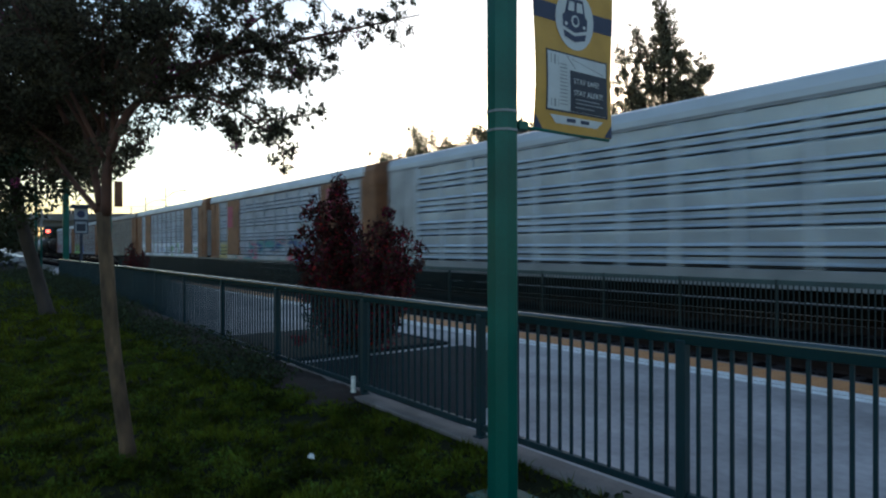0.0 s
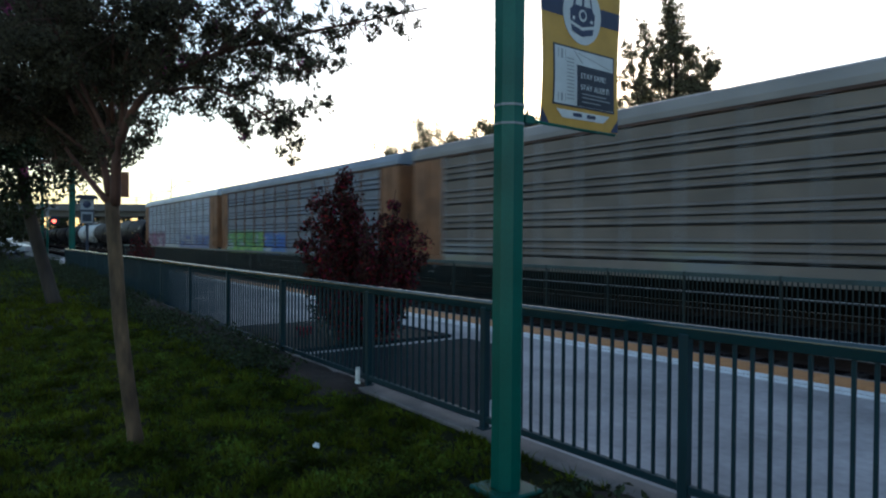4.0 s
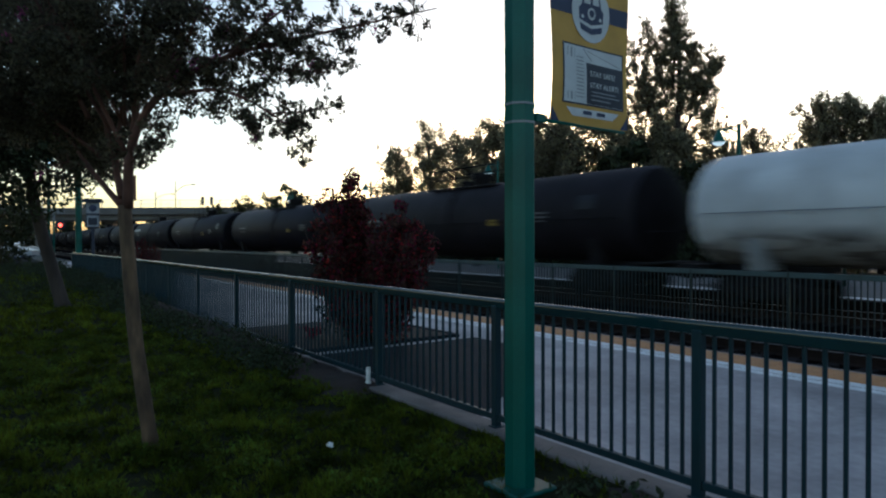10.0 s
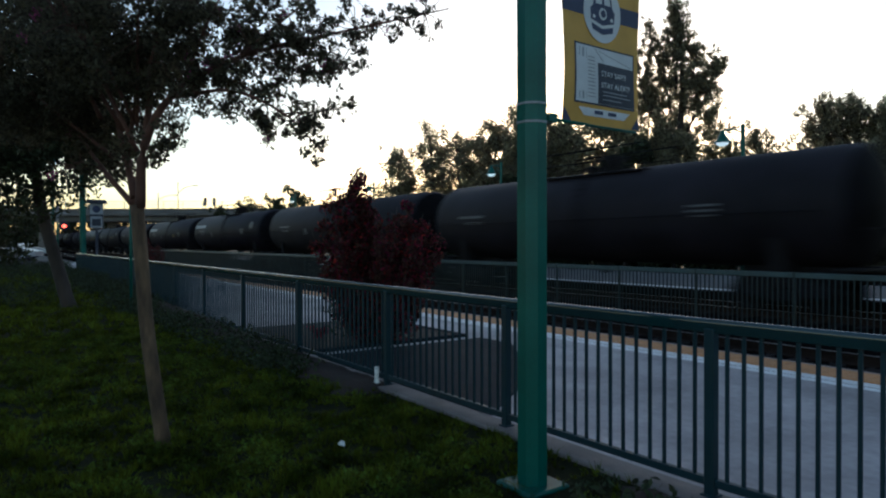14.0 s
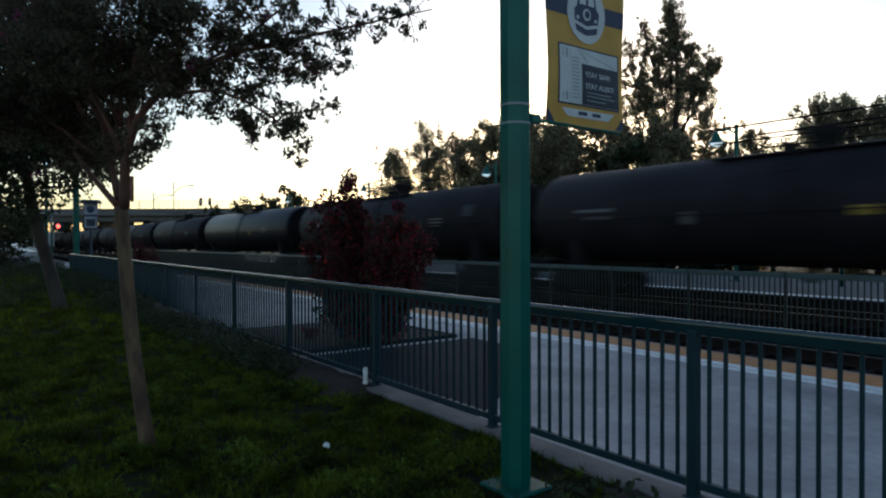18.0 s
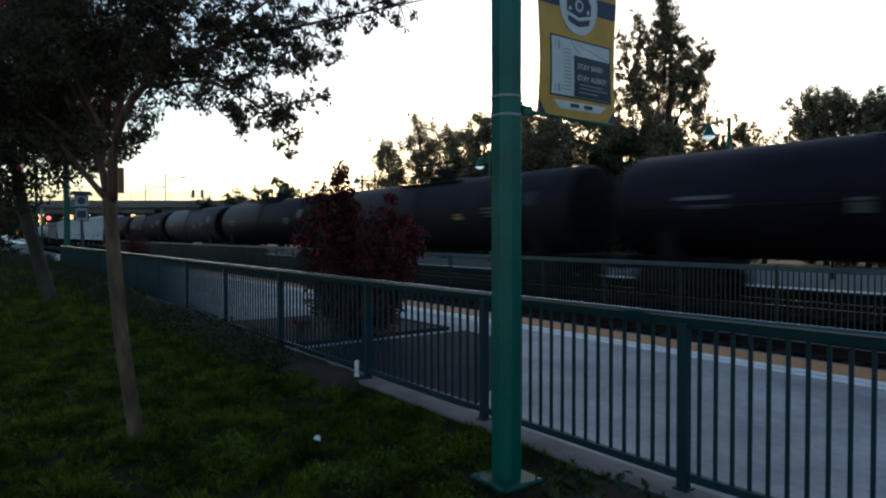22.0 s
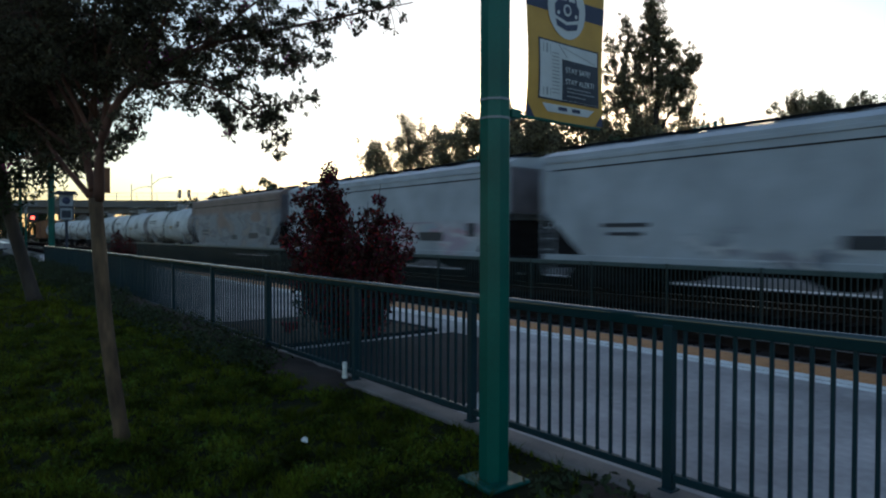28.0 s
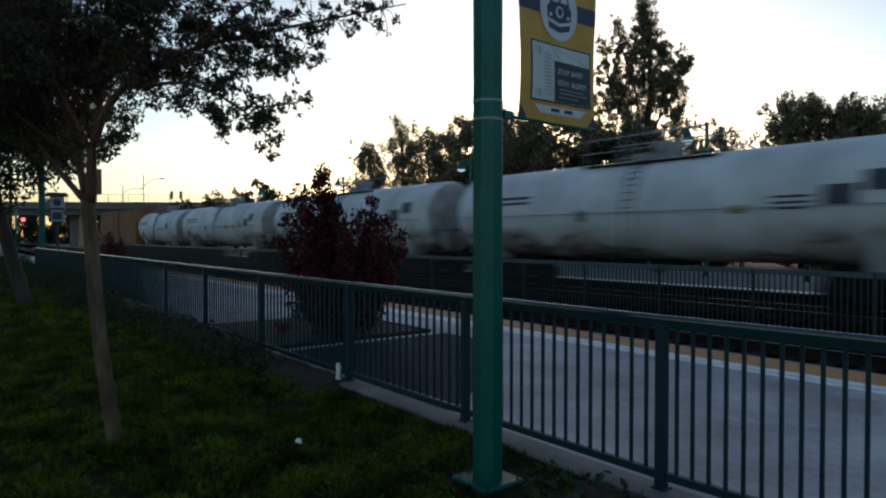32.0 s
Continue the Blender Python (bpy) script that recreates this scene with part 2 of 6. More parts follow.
M_BLACK = mat("black_tank_paint", (0.0108, 0.0086, 0.0165), 0.6, 0.0, 0.4, 0.7, 20, 0.04, spec=0.12)
M_HEADDARK = mat("darker_black_tank_end", (0.0085, 0.0075, 0.0095), 0.8, 0.0, 0.4, 1.5, 20, 0.1, spec=0.08)
M_HEADPALE = mat("darker_white_tank_end", (0.38, 0.36, 0.355), 0.75, 0.0, 0.5, 1.2, 20, 0.1, spec=0.15)
M_BLACK2 = mat("dusty_black_tank_paint", (0.0180, 0.0150, 0.0205), 0.68, 0.0, 0.4, 0.7, 20, 0.04, spec=0.18)
M_BROWNTANK = mat("dusty_slate_tank_paint", (0.046, 0.041, 0.056), 0.6, 0.0, 0.35, 0.7, 20, 0.04, spec=0.2)
M_GREYTANK = mat("glossy_black_tank_paint", (0.010, 0.010, 0.017), 0.45, 0.0, 0.35, 0.7, 20, 0.01, spec=0.28)
def grimy(name, base, dirt, top, amount, seed, rough, spec):
    m = sprayed_mat(name, base, dirt, top, rough, 0.0, amount, seed)
    m.node_tree.nodes["Principled BSDF"].inputs["Specular IOR Level"].default_value = spec
    return m


M_STENCIL = mat("faded_white_stencil", (0.11, 0.11, 0.12), 0.5, 0.0, 0.3, 6, 40, 0.0)
# dark enough to hold the train's shade as well as grime
M_WALLDARK = mat("grimy_shaded_platform_wall", (0.022, 0.020, 0.021), 0.9, 0.0, 0.4, 2, 30, 0.2, spec=0.08)
M_DECAL = mat("white_decal", (0.27, 0.27, 0.28), 0.5, 0.0, 0.25, 6, 40, 0.0)
# the low dark blotches are grime plus painted shade of the tank's underside
M_WHITETANK = grimy("grimy_undershaded_white_tank_paint", (0.61, 0.62, 0.64), [(0.13, 0.12, 0.12), (0.32, 0.31, 0.31), (0.19, 0.18, 0.18), (0.38, 0.37, 0.37)], 2.15, 0.62, 4.0, 0.68, 0.25)
M_DECALY = mat("yellow_decal", (0.32, 0.21, 0.03), 0.5, 0.0, 0.2, 6, 40, 0.0)
M_DECALB = mat("dark_decal", (0.03, 0.035, 0.05), 0.5, 0.0, 0.2, 6, 40, 0.0)
M_DECALO = mat("orange_decal", (0.6, 0.2, 0.05), 0.5, 0.0, 0.2, 6, 40, 0.0)
M_MAUVE = mat("faded_mauve_paint", (0.34, 0.24, 0.32), 0.6, 0.0, 0.3, 3, 40, 0.0)
M_PINKTAG = mat("pink_spray_paint", (0.58, 0.035, 0.14), 0.6, 0.0, 0.4, 2.2, 12, 0.0, tint=(0.52, 0.11, 0.19))
M_CLOTH_Y = mat("golden_yellow_vinyl", (0.52, 0.30, 0.05), 0.6, 0.0, 0.12, 5, 80, 0.05)
M_CLOTH_N = mat("navy_vinyl", (0.035, 0.045, 0.10), 0.6, 0.0, 0.15, 5, 80, 0.05)
M_CLOTH_W = mat("pale_vinyl", (0.55, 0.57, 0.60), 0.6, 0.0, 0.1, 5, 80, 0.05)
M_INK = mat("dark_ink", (0.025, 0.03, 0.05), 0.6, 0.0, 0.15, 5, 80, 0.03)
M_INK_G = mat("grey_ink", (0.28, 0.30, 0.33), 0.6, 0.0, 0.15, 5, 80, 0.03)
M_LAMP = mat("lamp_glass", (0.7, 0.75, 0.75), 0.3, 0.0, 0.1, 5, 40, 0.0, emit=((0.85, 1.0, 0.95), 0.3))
M_SIGNAL = mat("red_signal_lens", (0.5, 0.02, 0.02), 0.3, 0.0, 0.1, 5, 40, 0.0, emit=((1.0, 0.08, 0.04), 3.0))
M_BLUESIGN = mat("blue_sign_enamel", (0.04, 0.09, 0.30), 0.4, 0.0, 0.15, 5, 40, 0.0)
M_BRIDGE = mat("bridge_concrete", (0.15, 0.14, 0.135), 0.85, 0.0, 0.2, 0.3, 6, 0.1)
M_CARW = mat("white_car_paint", (0.42, 0.42, 0.43), 0.3, 0.0, 0.08, 2, 30, 0.0)
M_CARD = mat("dark_car_paint", (0.05, 0.055, 0.07), 0.3, 0.0, 0.1, 2, 30, 0.0)
M_GLASS = mat("dark_window_glass", (0.02, 0.025, 0.03), 0.08, 0.0, 0.1, 2, 30, 0.0)
M_LITTER = mat("white_paper_litter", (0.7, 0.7, 0.68), 0.7, 0.0, 0.2, 20, 60, 0.1)


# ---- mesh building ----
class MB:
    def __init__(self):
        self.v, self.f, self.s = [], [], []

    def add(self, verts, faces, smooth=False):
        k = len(self.v)
        self.v += [tuple(p) for p in verts]
        self.f += [tuple(i + k for i in q) for q in faces]
        self.s += [smooth] * len(faces)
        return self

    def box(self, x0, x1, y0, y1, z0, z1, c=0.0):
        if not c:
            vs = [(x, y, z) for x in (x0, x1) for y in (y0, y1) for z in (z0, z1)]
            return self.add(vs, [(0, 1, 3, 2), (4, 6, 7, 5), (0, 4, 5, 1), (2, 3, 7, 6), (0, 2, 6, 4), (1, 5, 7, 3)])
        b = bmesh.new()
        m = Matrix.Translation(((x0 + x1) / 2, (y0 + y1) / 2, (z0 + z1) / 2)) @ Matrix.Diagonal((x1 - x0, y1 - y0, z1 - z0, 1))
        bmesh.ops.create_cube(b, size=1, matrix=m)
        bmesh.ops.bevel(b, geom=b.edges[:], offset=c, segments=1, affect="EDGES")
        b.verts.index_update()
        self.add([p.co[:] for p in b.verts], [[p.index for p in q.verts] for q in b.faces])
        b.free()
        return self

    def prism(self, prof, x0, x1, axis="x", smooth=False):
        """A closed outline swept along an axis; the outline is (y, z) for x, (x, z) for y, (x, y) for z."""
        n = len(prof)
        put = {"x": lambda t, a, b: (t, a, b), "y": lambda t, a, b: (a, t, b), "z": lambda t, a, b: (a, b, t)}[axis]
        vs = [put(t, a, b) for t in (x0, x1) for a, b in prof]
        self.add(vs, [(i, (i + 1) % n, n + (i + 1) % n, n + i) for i in range(n)], smooth)
        k = len(self.v) - 2 * n
        self.f += [tuple(range(k + n - 1, k - 1, -1)), tuple(range(k + n, k + 2 * n))]
        self.s += [False, False]
        return self

    def lathe(self, prof, n=32, centre=(0, 0, 0), axis="x"):
        put = {"x": lambda t, a, b: (t, a, b), "y": lambda t, a, b: (a, t, b), "z": lambda t, a, b: (a, b, t)}[axis]
        vs = []
        for t, r in prof:
            for i in range(n):
                a = 2 * math.pi * i / n
                p = put(t, r * math.cos(a), r * math.sin(a))
                vs.append((p[0] + centre[0], p[1] + centre[1], p[2] + centre[2]))
        fs = [(j * n + i, j * n + (i + 1) % n, (j + 1) * n + (i + 1) % n, (j + 1) * n + i) for j in range(len(prof) - 1) for i in range(n)]
        return self.add(vs, fs, True)

    def tube(self, pts, radii, n=8):
        pts = [Vector(p) for p in pts]
        vs = []
        for i, p in enumerate(pts):
            d = (pts[min(i + 1, len(pts) - 1)] - pts[max(i - 1, 0)]).normalized()
            u = d.orthogonal().normalized() if abs(d.z) > 0.95 else d.cross(Vector((0, 0, 1))).normalized()
            w = d.cross(u)
            r = radii[i] if isinstance(radii, (list, tuple)) else radii
            vs += [p + (u * math.cos(2 * math.pi * k / n) + w * math.sin(2 * math.pi * k / n)) * r for k in range(n)]
        m = len(pts)
        self.add(vs, [(j * n + i, j * n + (i + 1) % n, (j + 1) * n + (i + 1) % n, (j + 1) * n + i) for j in range(m - 1) for i in range(n)], True)
        k = len(self.v) - m * n
        self.f += [tuple(range(k + n - 1, k - 1, -1)), tuple(range(k + (m - 1) * n, k + m * n))]
        self.s += [False, False]
        return self

    def mesh(self, name, material):
        me = bpy.data.meshes.new(name)
        me.from_pydata(self.v, [], self.f)
        me.polygons.foreach_set("use_smooth", self.s)
        me.materials.append(material)
        b = bmesh.new()
        b.from_mesh(me)
        if len(self.f) < 4000:
            bmesh.ops.recalc_face_normals(b, faces=b.faces[:])
        b.to_mesh(me)
        b.free()
        return me


def part(name, mb, material, parent, label=""):
    ob = new(name, mb.mesh(name, material) if isinstance(mb, MB) else mb)
    ob.parent = parent
    if label:
        ob["label"] = label
    return ob


def piece(name, me, parent, loc=(0, 0, 0), rz=0.0):
    ob = new(name, me)
    ob.parent = parent
    ob.location = loc
    ob.rotation_euler = (0, 0, rz)
    return ob


def thing(name, label, category, group="", loc=(0, 0, 0), kind=""):
    ob = new(name)
    ob.location = loc
    return tagged(ob, label, category, group, kind)


def solid(name, mb, material, label, category, group="", kind="", loc=(0, 0, 0)):
    ob = new(name, mb.mesh(name, material))
    ob.location = loc
    return tagged(ob, label, category, group, kind)


def leaf_mesh(name, centres, radii, count, size, material, seed, droop=0.0, flat=1.0):
    """Many small folded leaves scattered round the given centres."""
    rng = np.random.default_rng(seed)
    c, r = np.array(centres, float), np.array(radii, float)
    w = r ** 2 / (r ** 2).sum()
    k = rng.choice(len(c), count, p=w)
    d = rng.normal(size=(count, 3))
    d /= np.linalg.norm(d, axis=1)[:, None]
    q = rng.random(count) ** 0.45
    p = c[k] + d * (r[k] * q)[:, None] * np.array([1, 1, flat])
    a = rng.normal(size=(count, 3))
    a[:, 2] -= droop
    a /= np.linalg.norm(a, axis=1)[:, None]
    b = np.cross(a, rng.normal(size=(count, 3)))
    b /= np.linalg.norm(b, axis=1)[:, None] + 1e-9
    nrm = np.cross(a, b)
    s = size * (0.6 + 0.8 * rng.random(count))[:, None]
    tip, tail = p + a * s * 0.5, p - a * s * 0.5
    le, ri = p + b * s * 0.24 + nrm * s * 0.07, p - b * s * 0.24 + nrm * s * 0.07
    v = np.stack([tail, le, tip, ri], 1).reshape(-1, 3)
    me = bpy.data.meshes.new(name)
    me.vertices.add(len(v))
    me.vertices.foreach_set("co", v.ravel())
    tri = (np.arange(count)[:, None] * 4 + np.array([[0, 1, 2, 0, 2, 3]])).ravel()
    me.loops.add(len(tri))
    me.loops.foreach_set("vertex_index", tri.astype(np.int32))
    me.polygons.add(count * 2)
    me.polygons.foreach_set("loop_start", np.arange(0, count * 6, 3, dtype=np.int32))
    me.update(calc_edges=True)
    me.materials.append(material)
    return me


# ---- ground, lawn, platforms, tracks ----
RAIL_Z, TRACK_NEAR, TRACK_FAR = -0.20, 10.3, 17.0


def rise(x, y):
    """Height of the planted strip: level by the camera, rising gently towards its far end."""
    return max(0.0, -9.0 - x) * 0.013


solid("ground", MB().box(-2500, 2500, -2500, 2500, -1.2, -0.62), M_LAND, "wide dry flat ground reaching the horizon", "ground", kind="structure")


def lawn():
    xs = np.concatenate([np.arange(-40, -14, 0.5), np.arange(-14, 4.01, 0.16), np.arange(4.5, 14.1, 0.5)])
    ys = np.concatenate([np.arange(-14, -3.9, 0.5), np.linspace(-3.5, 3.41, 38)])
    rng = np.random.default_rng(3)
    mb = MB()
    vs = []
    for x in xs:
        for y in ys:
            h = noise.noise((x * 1.3, y * 1.3, 0)) * 0.035 + noise.noise((x * 4, y * 4, 3)) * 0.02
            edge = min(1.0, (3.44 - y) / 0.4)
            vs.append((x, y, rise(x, y) + h * edge - 0.03))
    n = len(ys)
    fs = [(i * n + j, (i + 1) * n + j, (i + 1) * n + j + 1, i * n + j + 1) for i in range(len(xs) - 1) for j in range(n - 1)]
    mb.add(vs, fs, True)
    ob = solid("lawn", mb, M_LAWN, "uneven green lawn beside the platform fence", "lawn", kind="structure")
    solid("lawn_base", MB().box(-40, 14, -14, 3.42, -0.62, -0.1), M_DIRT, "bare soil under the lawn", "soil", kind="structure")
    return ob


lawn()


def grass():
    rng = np.random.default_rng(11)
    blocks = []
    for x0, x1, y0, y1, tufts, blades, h in ((-7, -0.4, -1.2, 3.38, 330, 14, 0.05), (-13, -7, -1.2, 3.35, 190, 13, 0.058), (-0.4, 4.0, -3.4, 3.38, 170, 9, 0.055), (-7, -0.4, -3.4, -1.2, 150, 9, 0.055), (-22, -13, -1.5, 3.3, 60, 13, 0.09), (-38, -22, -2, 3.3, 16, 14, 0.14)):
        n = int((x1 - x0) * (y1 - y0) * tufts)
        x, y = x0 + (x1 - x0) * rng.random(n), y0 + (y1 - y0) * rng.random(n)
        clump = np.array([1.1 * noise.noise((a * 4.2, b * 4.2, 7)) + 0.5 * noise.noise((a * 1.3, b * 1.3, 2)) for a, b in zip(x, y)])
        keep = (clump + rng.normal(0, 0.2, n) > -0.46) & ~((y > 2.5) & (x > -3.1) & (rng.random(n) < 0.85)) & ~((y > 3.1) & (x <= -5.8) & (rng.random(n) < 0.8))
        x, y, clump = x[keep], y[keep], clump[keep]
        size = (0.55 + 0.7 * rng.random(len(x))) * (1 + 0.95 * np.clip(clump, -0.5, 0.9))
        x, y, size = np.repeat(x, blades), np.repeat(y, blades), np.repeat(size, blades)
        n = len(x)
        ang, out = rng.random(n) * 6.283, np.abs(rng.normal(0, 0.5, n))
        hh = h * size * (0.7 + 0.6 * rng.random(n))
        z = np.array([rise(a, b) + noise.noise((a * 1.3, b * 1.3, 0)) * 0.035 for a, b in zip(x, y)]) - 0.035
        px, py = x + np.cos(ang) * out * h * 0.5, y + np.sin(ang) * out * h * 0.5
        wd = h * 0.10
        p = np.stack([px, py, z], 1)
        side = np.stack([-np.sin(ang) * wd, np.cos(ang) * wd, np.zeros(n)], 1)
        tip = p + np.stack([np.cos(ang) * out * hh * 1.5, np.sin(ang) * out * hh * 1.5, hh], 1)
        blocks.append(np.stack([p - side, p + side, tip], 1))
    v = np.concatenate(blocks).reshape(-1, 3)
    n = len(v) // 3
    me = bpy.data.meshes.new("grass")
    me.vertices.add(len(v))
    me.vertices.foreach_set("co", v.ravel())
    me.loops.add(n * 3)
    me.loops.foreach_set("vertex_index", np.arange(n * 3, dtype=np.int32))
    me.polygons.add(n)
    me.polygons.foreach_set("loop_start", np.arange(0, n * 3, 3, dtype=np.int32))
    me.update(calc_edges=True)
    me.materials.append(M_GRASS)
    tagged(new("grass", me), "short clumpy green grass in evening shade", "grass", kind="stuff")


grass()

solid("curb", MB().box(-34, 14, 3.40, 3.66, -0.6, 0.0, 0.012), M_CURB, "low concrete mow curb under the fence", "curb", kind="structure")
solid("platform", MB().box(-60, 14, 3.66, 7.52, -0.6, -0.004), M_CONC, "pale grey concrete station platform", "platform", kind="structure")
solid("platform_edge", MB().box(-60, 14, 8.5, 8.62, -0.6, -0.006, 0.01), M_CURB, "concrete lip of the platform edge", "platform edge", kind="structure")
solid("white_line", MB().box(-60, 14, 7.52, 7.9, -0.6, -0.002), M_WHITE, "white painted safety line along the platform", "line", kind="structure")


solid("white_line_seam", MB().box(-60, 14, 7.67, 7.685, -0.1, 0.0), M_CURB, "worn grey seam in the white platform line", "line", kind="structure")


def tactile():
    strip = solid("tactile_strip", MB().box(-60, 14, 7.9, 8.5, -0.6, -0.012), M_YELLOW, "ochre yellow tactile warning strip", "tactile strip", kind="structure")
    mb = MB().box(-0.298, 0.298, -0.29, 0.29, -0.02, 0.0, 0.006)
    for i in range(6):
        for j in range(6):
            x, y = -0.25 + 0.1 * i, -0.25 + 0.1 * j
            mb.add([(x - 0.014, y - 0.014, 0), (x + 0.014, y - 0.014, 0), (x + 0.014, y + 0.014, 0), (x - 0.014, y + 0.014, 0), (x, y, 0.007)], [(0, 1, 4), (1, 2, 4), (2, 3, 4), (3, 0, 4)])
    me = mb.mesh("tile", M_YELLOW)
    for i in range(60):
        piece("tile", me, strip, (2.0 - 0.6 * i, 8.2, 0.002))


tactile()
solid("dark_paving", MB().prism([(-8.36, 3.67), (-4.6, 3.67), (-5.68, 5.2), (-7.6, 6.55), (-8.36, 6.55)], -0.02, 0.012, "z"), M_PAD, "dark paving panel set in the platform", "paving", kind="structure")

planter = thing("planter", "low dark planting bed in the platform with a thin curb", "planter", loc=(0, 0, 0))
part("bed", MB().box(-11.6, -8.72, 3.67, 6.35, -0.1, 0.04, 0.02), M_DIRT, planter)
part("curb", MB().box(-8.72, -8.62, 3.67, 6.45, -0.1, 0.05, 0.01), M_PAD, planter)
part("curb", MB().box(-11.6, -8.72, 6.35, 6.45, -0.1, 0.05, 0.01), M_PAD, planter)

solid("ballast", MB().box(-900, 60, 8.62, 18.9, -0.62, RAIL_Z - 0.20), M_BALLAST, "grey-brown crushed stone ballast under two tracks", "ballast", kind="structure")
far_plat = solid("far_platform", MB().box(-90, 30, 18.95, 27.5, -0.62, 0.0, 0.02), M_CONC2, "dark paved platform across the tracks", "platform", kind="structure")
solid("far_platform_line", MB().box(-90, 30, 19.02, 19.55, -0.1, 0.006, 0.0), M_WHITE, "white edge line of the far platform", "line", kind="structure")
# added facing: grime and the shade under the train are in its colour
solid("far_platform_wall", MB().box(-90, 30, 18.86, 18.945, -0.62, -0.03, 0.01), M_WALLDARK, "dark facing of the far platform edge, grime and train shade painted in", "platform edge", kind="structure")


def stones():
    rng = np.random.default_rng(5)
    n = 9000
    x = -26 + 30 * rng.random(n)
    y = 8.7 + 4.4 * rng.random(n)
    mb = MB()
    vs, fs = [], []
    for i in range(n):
        s = 0.025 + 0.03 * rng.random()
        a = rng.random() * 6.28
        z = RAIL_Z - 0.2 + s * 0.3
        k = len(vs)
        vs += [(x[i] + s * math.cos(a), y[i] + s * math.sin(a), z), (x[i] + s * math.cos(a + 2.1), y[i] + s * math.sin(a + 2.1), z), (x[i] + s * math.cos(a + 4.2), y[i] + s * math.sin(a + 4.2), z), (x[i], y[i], z + s * 0.9)]
        fs += [(k, k + 1, k + 3), (k + 1, k + 2, k + 3), (k + 2, k, k + 3)]
    mb.add(vs, fs)
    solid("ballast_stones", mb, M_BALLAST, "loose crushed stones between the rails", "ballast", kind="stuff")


stones()


def track(y, label):
    t = thing("railway_track", label, "track", "railway tracks", (0, 0, 0), "structure")
    prof = [(-0.07, -0.18), (0.07, -0.18), (0.07, -0.165), (0.012, -0.14), (0.012, -0.045), (0.035, -0.035), (0.035, 0.0), (-0.035, 0.0), (-0.035, -0.035), (-0.012, -0.045), (-0.012, -0.14), (-0.07, -0.165)]
    for s in (-0.75, 0.75):
        r = part("rail", MB().prism([(y + s + a, RAIL_Z + b) for a, b in prof], -900, 60), M_RAILRUST, t)
        part("running_surface", MB().box(-900, 60, y + s - 0.026, y + s + 0.026, RAIL_Z - 0.002, RAIL_Z + 0.003), M_RAIL, r, "polished rail top")
    me = MB().box(-0.12, 0.12, -1.3, 1.3, -0.18, 0.0, 0.012).mesh("tie", M_TIE)
    for i in range(90):
        piece("tie", me, t, (4 - 0.55 * i, y, RAIL_Z - 0.165))


track(TRACK_NEAR, "empty near track with rusty steel rails on ties")
track(TRACK_FAR, "far track with steel rails that carries the train")


# ---- fences ----
def near_fence():
    f = thing("fence", "dark green painted steel picket fence along the lawn", "fence", loc=(0, 3.56, 0))
    posts = [1.5, -0.42, -2.36, -4.27, -6.28, -8.75, -11.16, -13.57]
    while posts[-1] > -33:
        posts.append(posts[-1] - 2.42)
    bend = {1.5: 0.34, -0.42: 0.16, -2.36: 0.02}  # the fence line bends away slightly at its near end
    top_z, low_z = 1.10, 0.085
    rail_prof = [(-0.024, top_z - 0.085), (0.024, top_z - 0.085), (0.026, top_z - 0.083), (0.026, top_z - 0.030)]
    rail_prof += [(0.026 * math.cos(radians(12 * i)), top_z - 0.026 + 0.026 * math.sin(radians(12 * i))) for i in range(16)]
    rail_prof += [(-0.026, top_z - 0.030), (-0.026, top_z - 0.083)]
    pm = MB().box(-0.033, 0.033, -0.033, 0.033, -0.05, 1.04, 0.006).mesh("post", M_FENCE)
    foot = MB().box(-0.05, 0.05, -0.05, 0.05, -0.005, 0.01, 0.004).mesh("base_plate", M_FENCE)
    km = MB().box(-0.0105, 0.0105, -0.0105, 0.0105, 0.08, 1.04, 0.002).mesh("picket", M_FENCE)
    for a, b in zip(posts, posts[1:]):
        ya, yb = bend.get(a, 0.0), bend.get(b, 0.0)
        length, turn = math.hypot(a - b, ya - yb), math.atan2(ya - yb, a - b)
        p = piece("post", pm, f, (a, ya, 0), turn)
        piece("base_plate", foot, p)
        r = part("top_rail", MB().prism(rail_prof, -length, 0), M_FENCETOP, f)
        q = part("bottom_rail", MB().box(-length + 0.033, -0.033, -0.024, 0.024, low_z - 0.026, low_z + 0.026, 0.006), M_FENCE, f)
        for o in (r, q):
            o.location, o.rotation_euler = (a, ya, 0), (0, 0, turn)
        n = round(length / (0.102 if a > -2 else 0.1115))
        for i in range(1, n):
            piece("picket", km, f, (a + (b - a) * i / n, ya + (yb - ya) * i / n, 0), turn)
    piece("post", pm, f, (posts[-1], 0, 0))


near_fence()


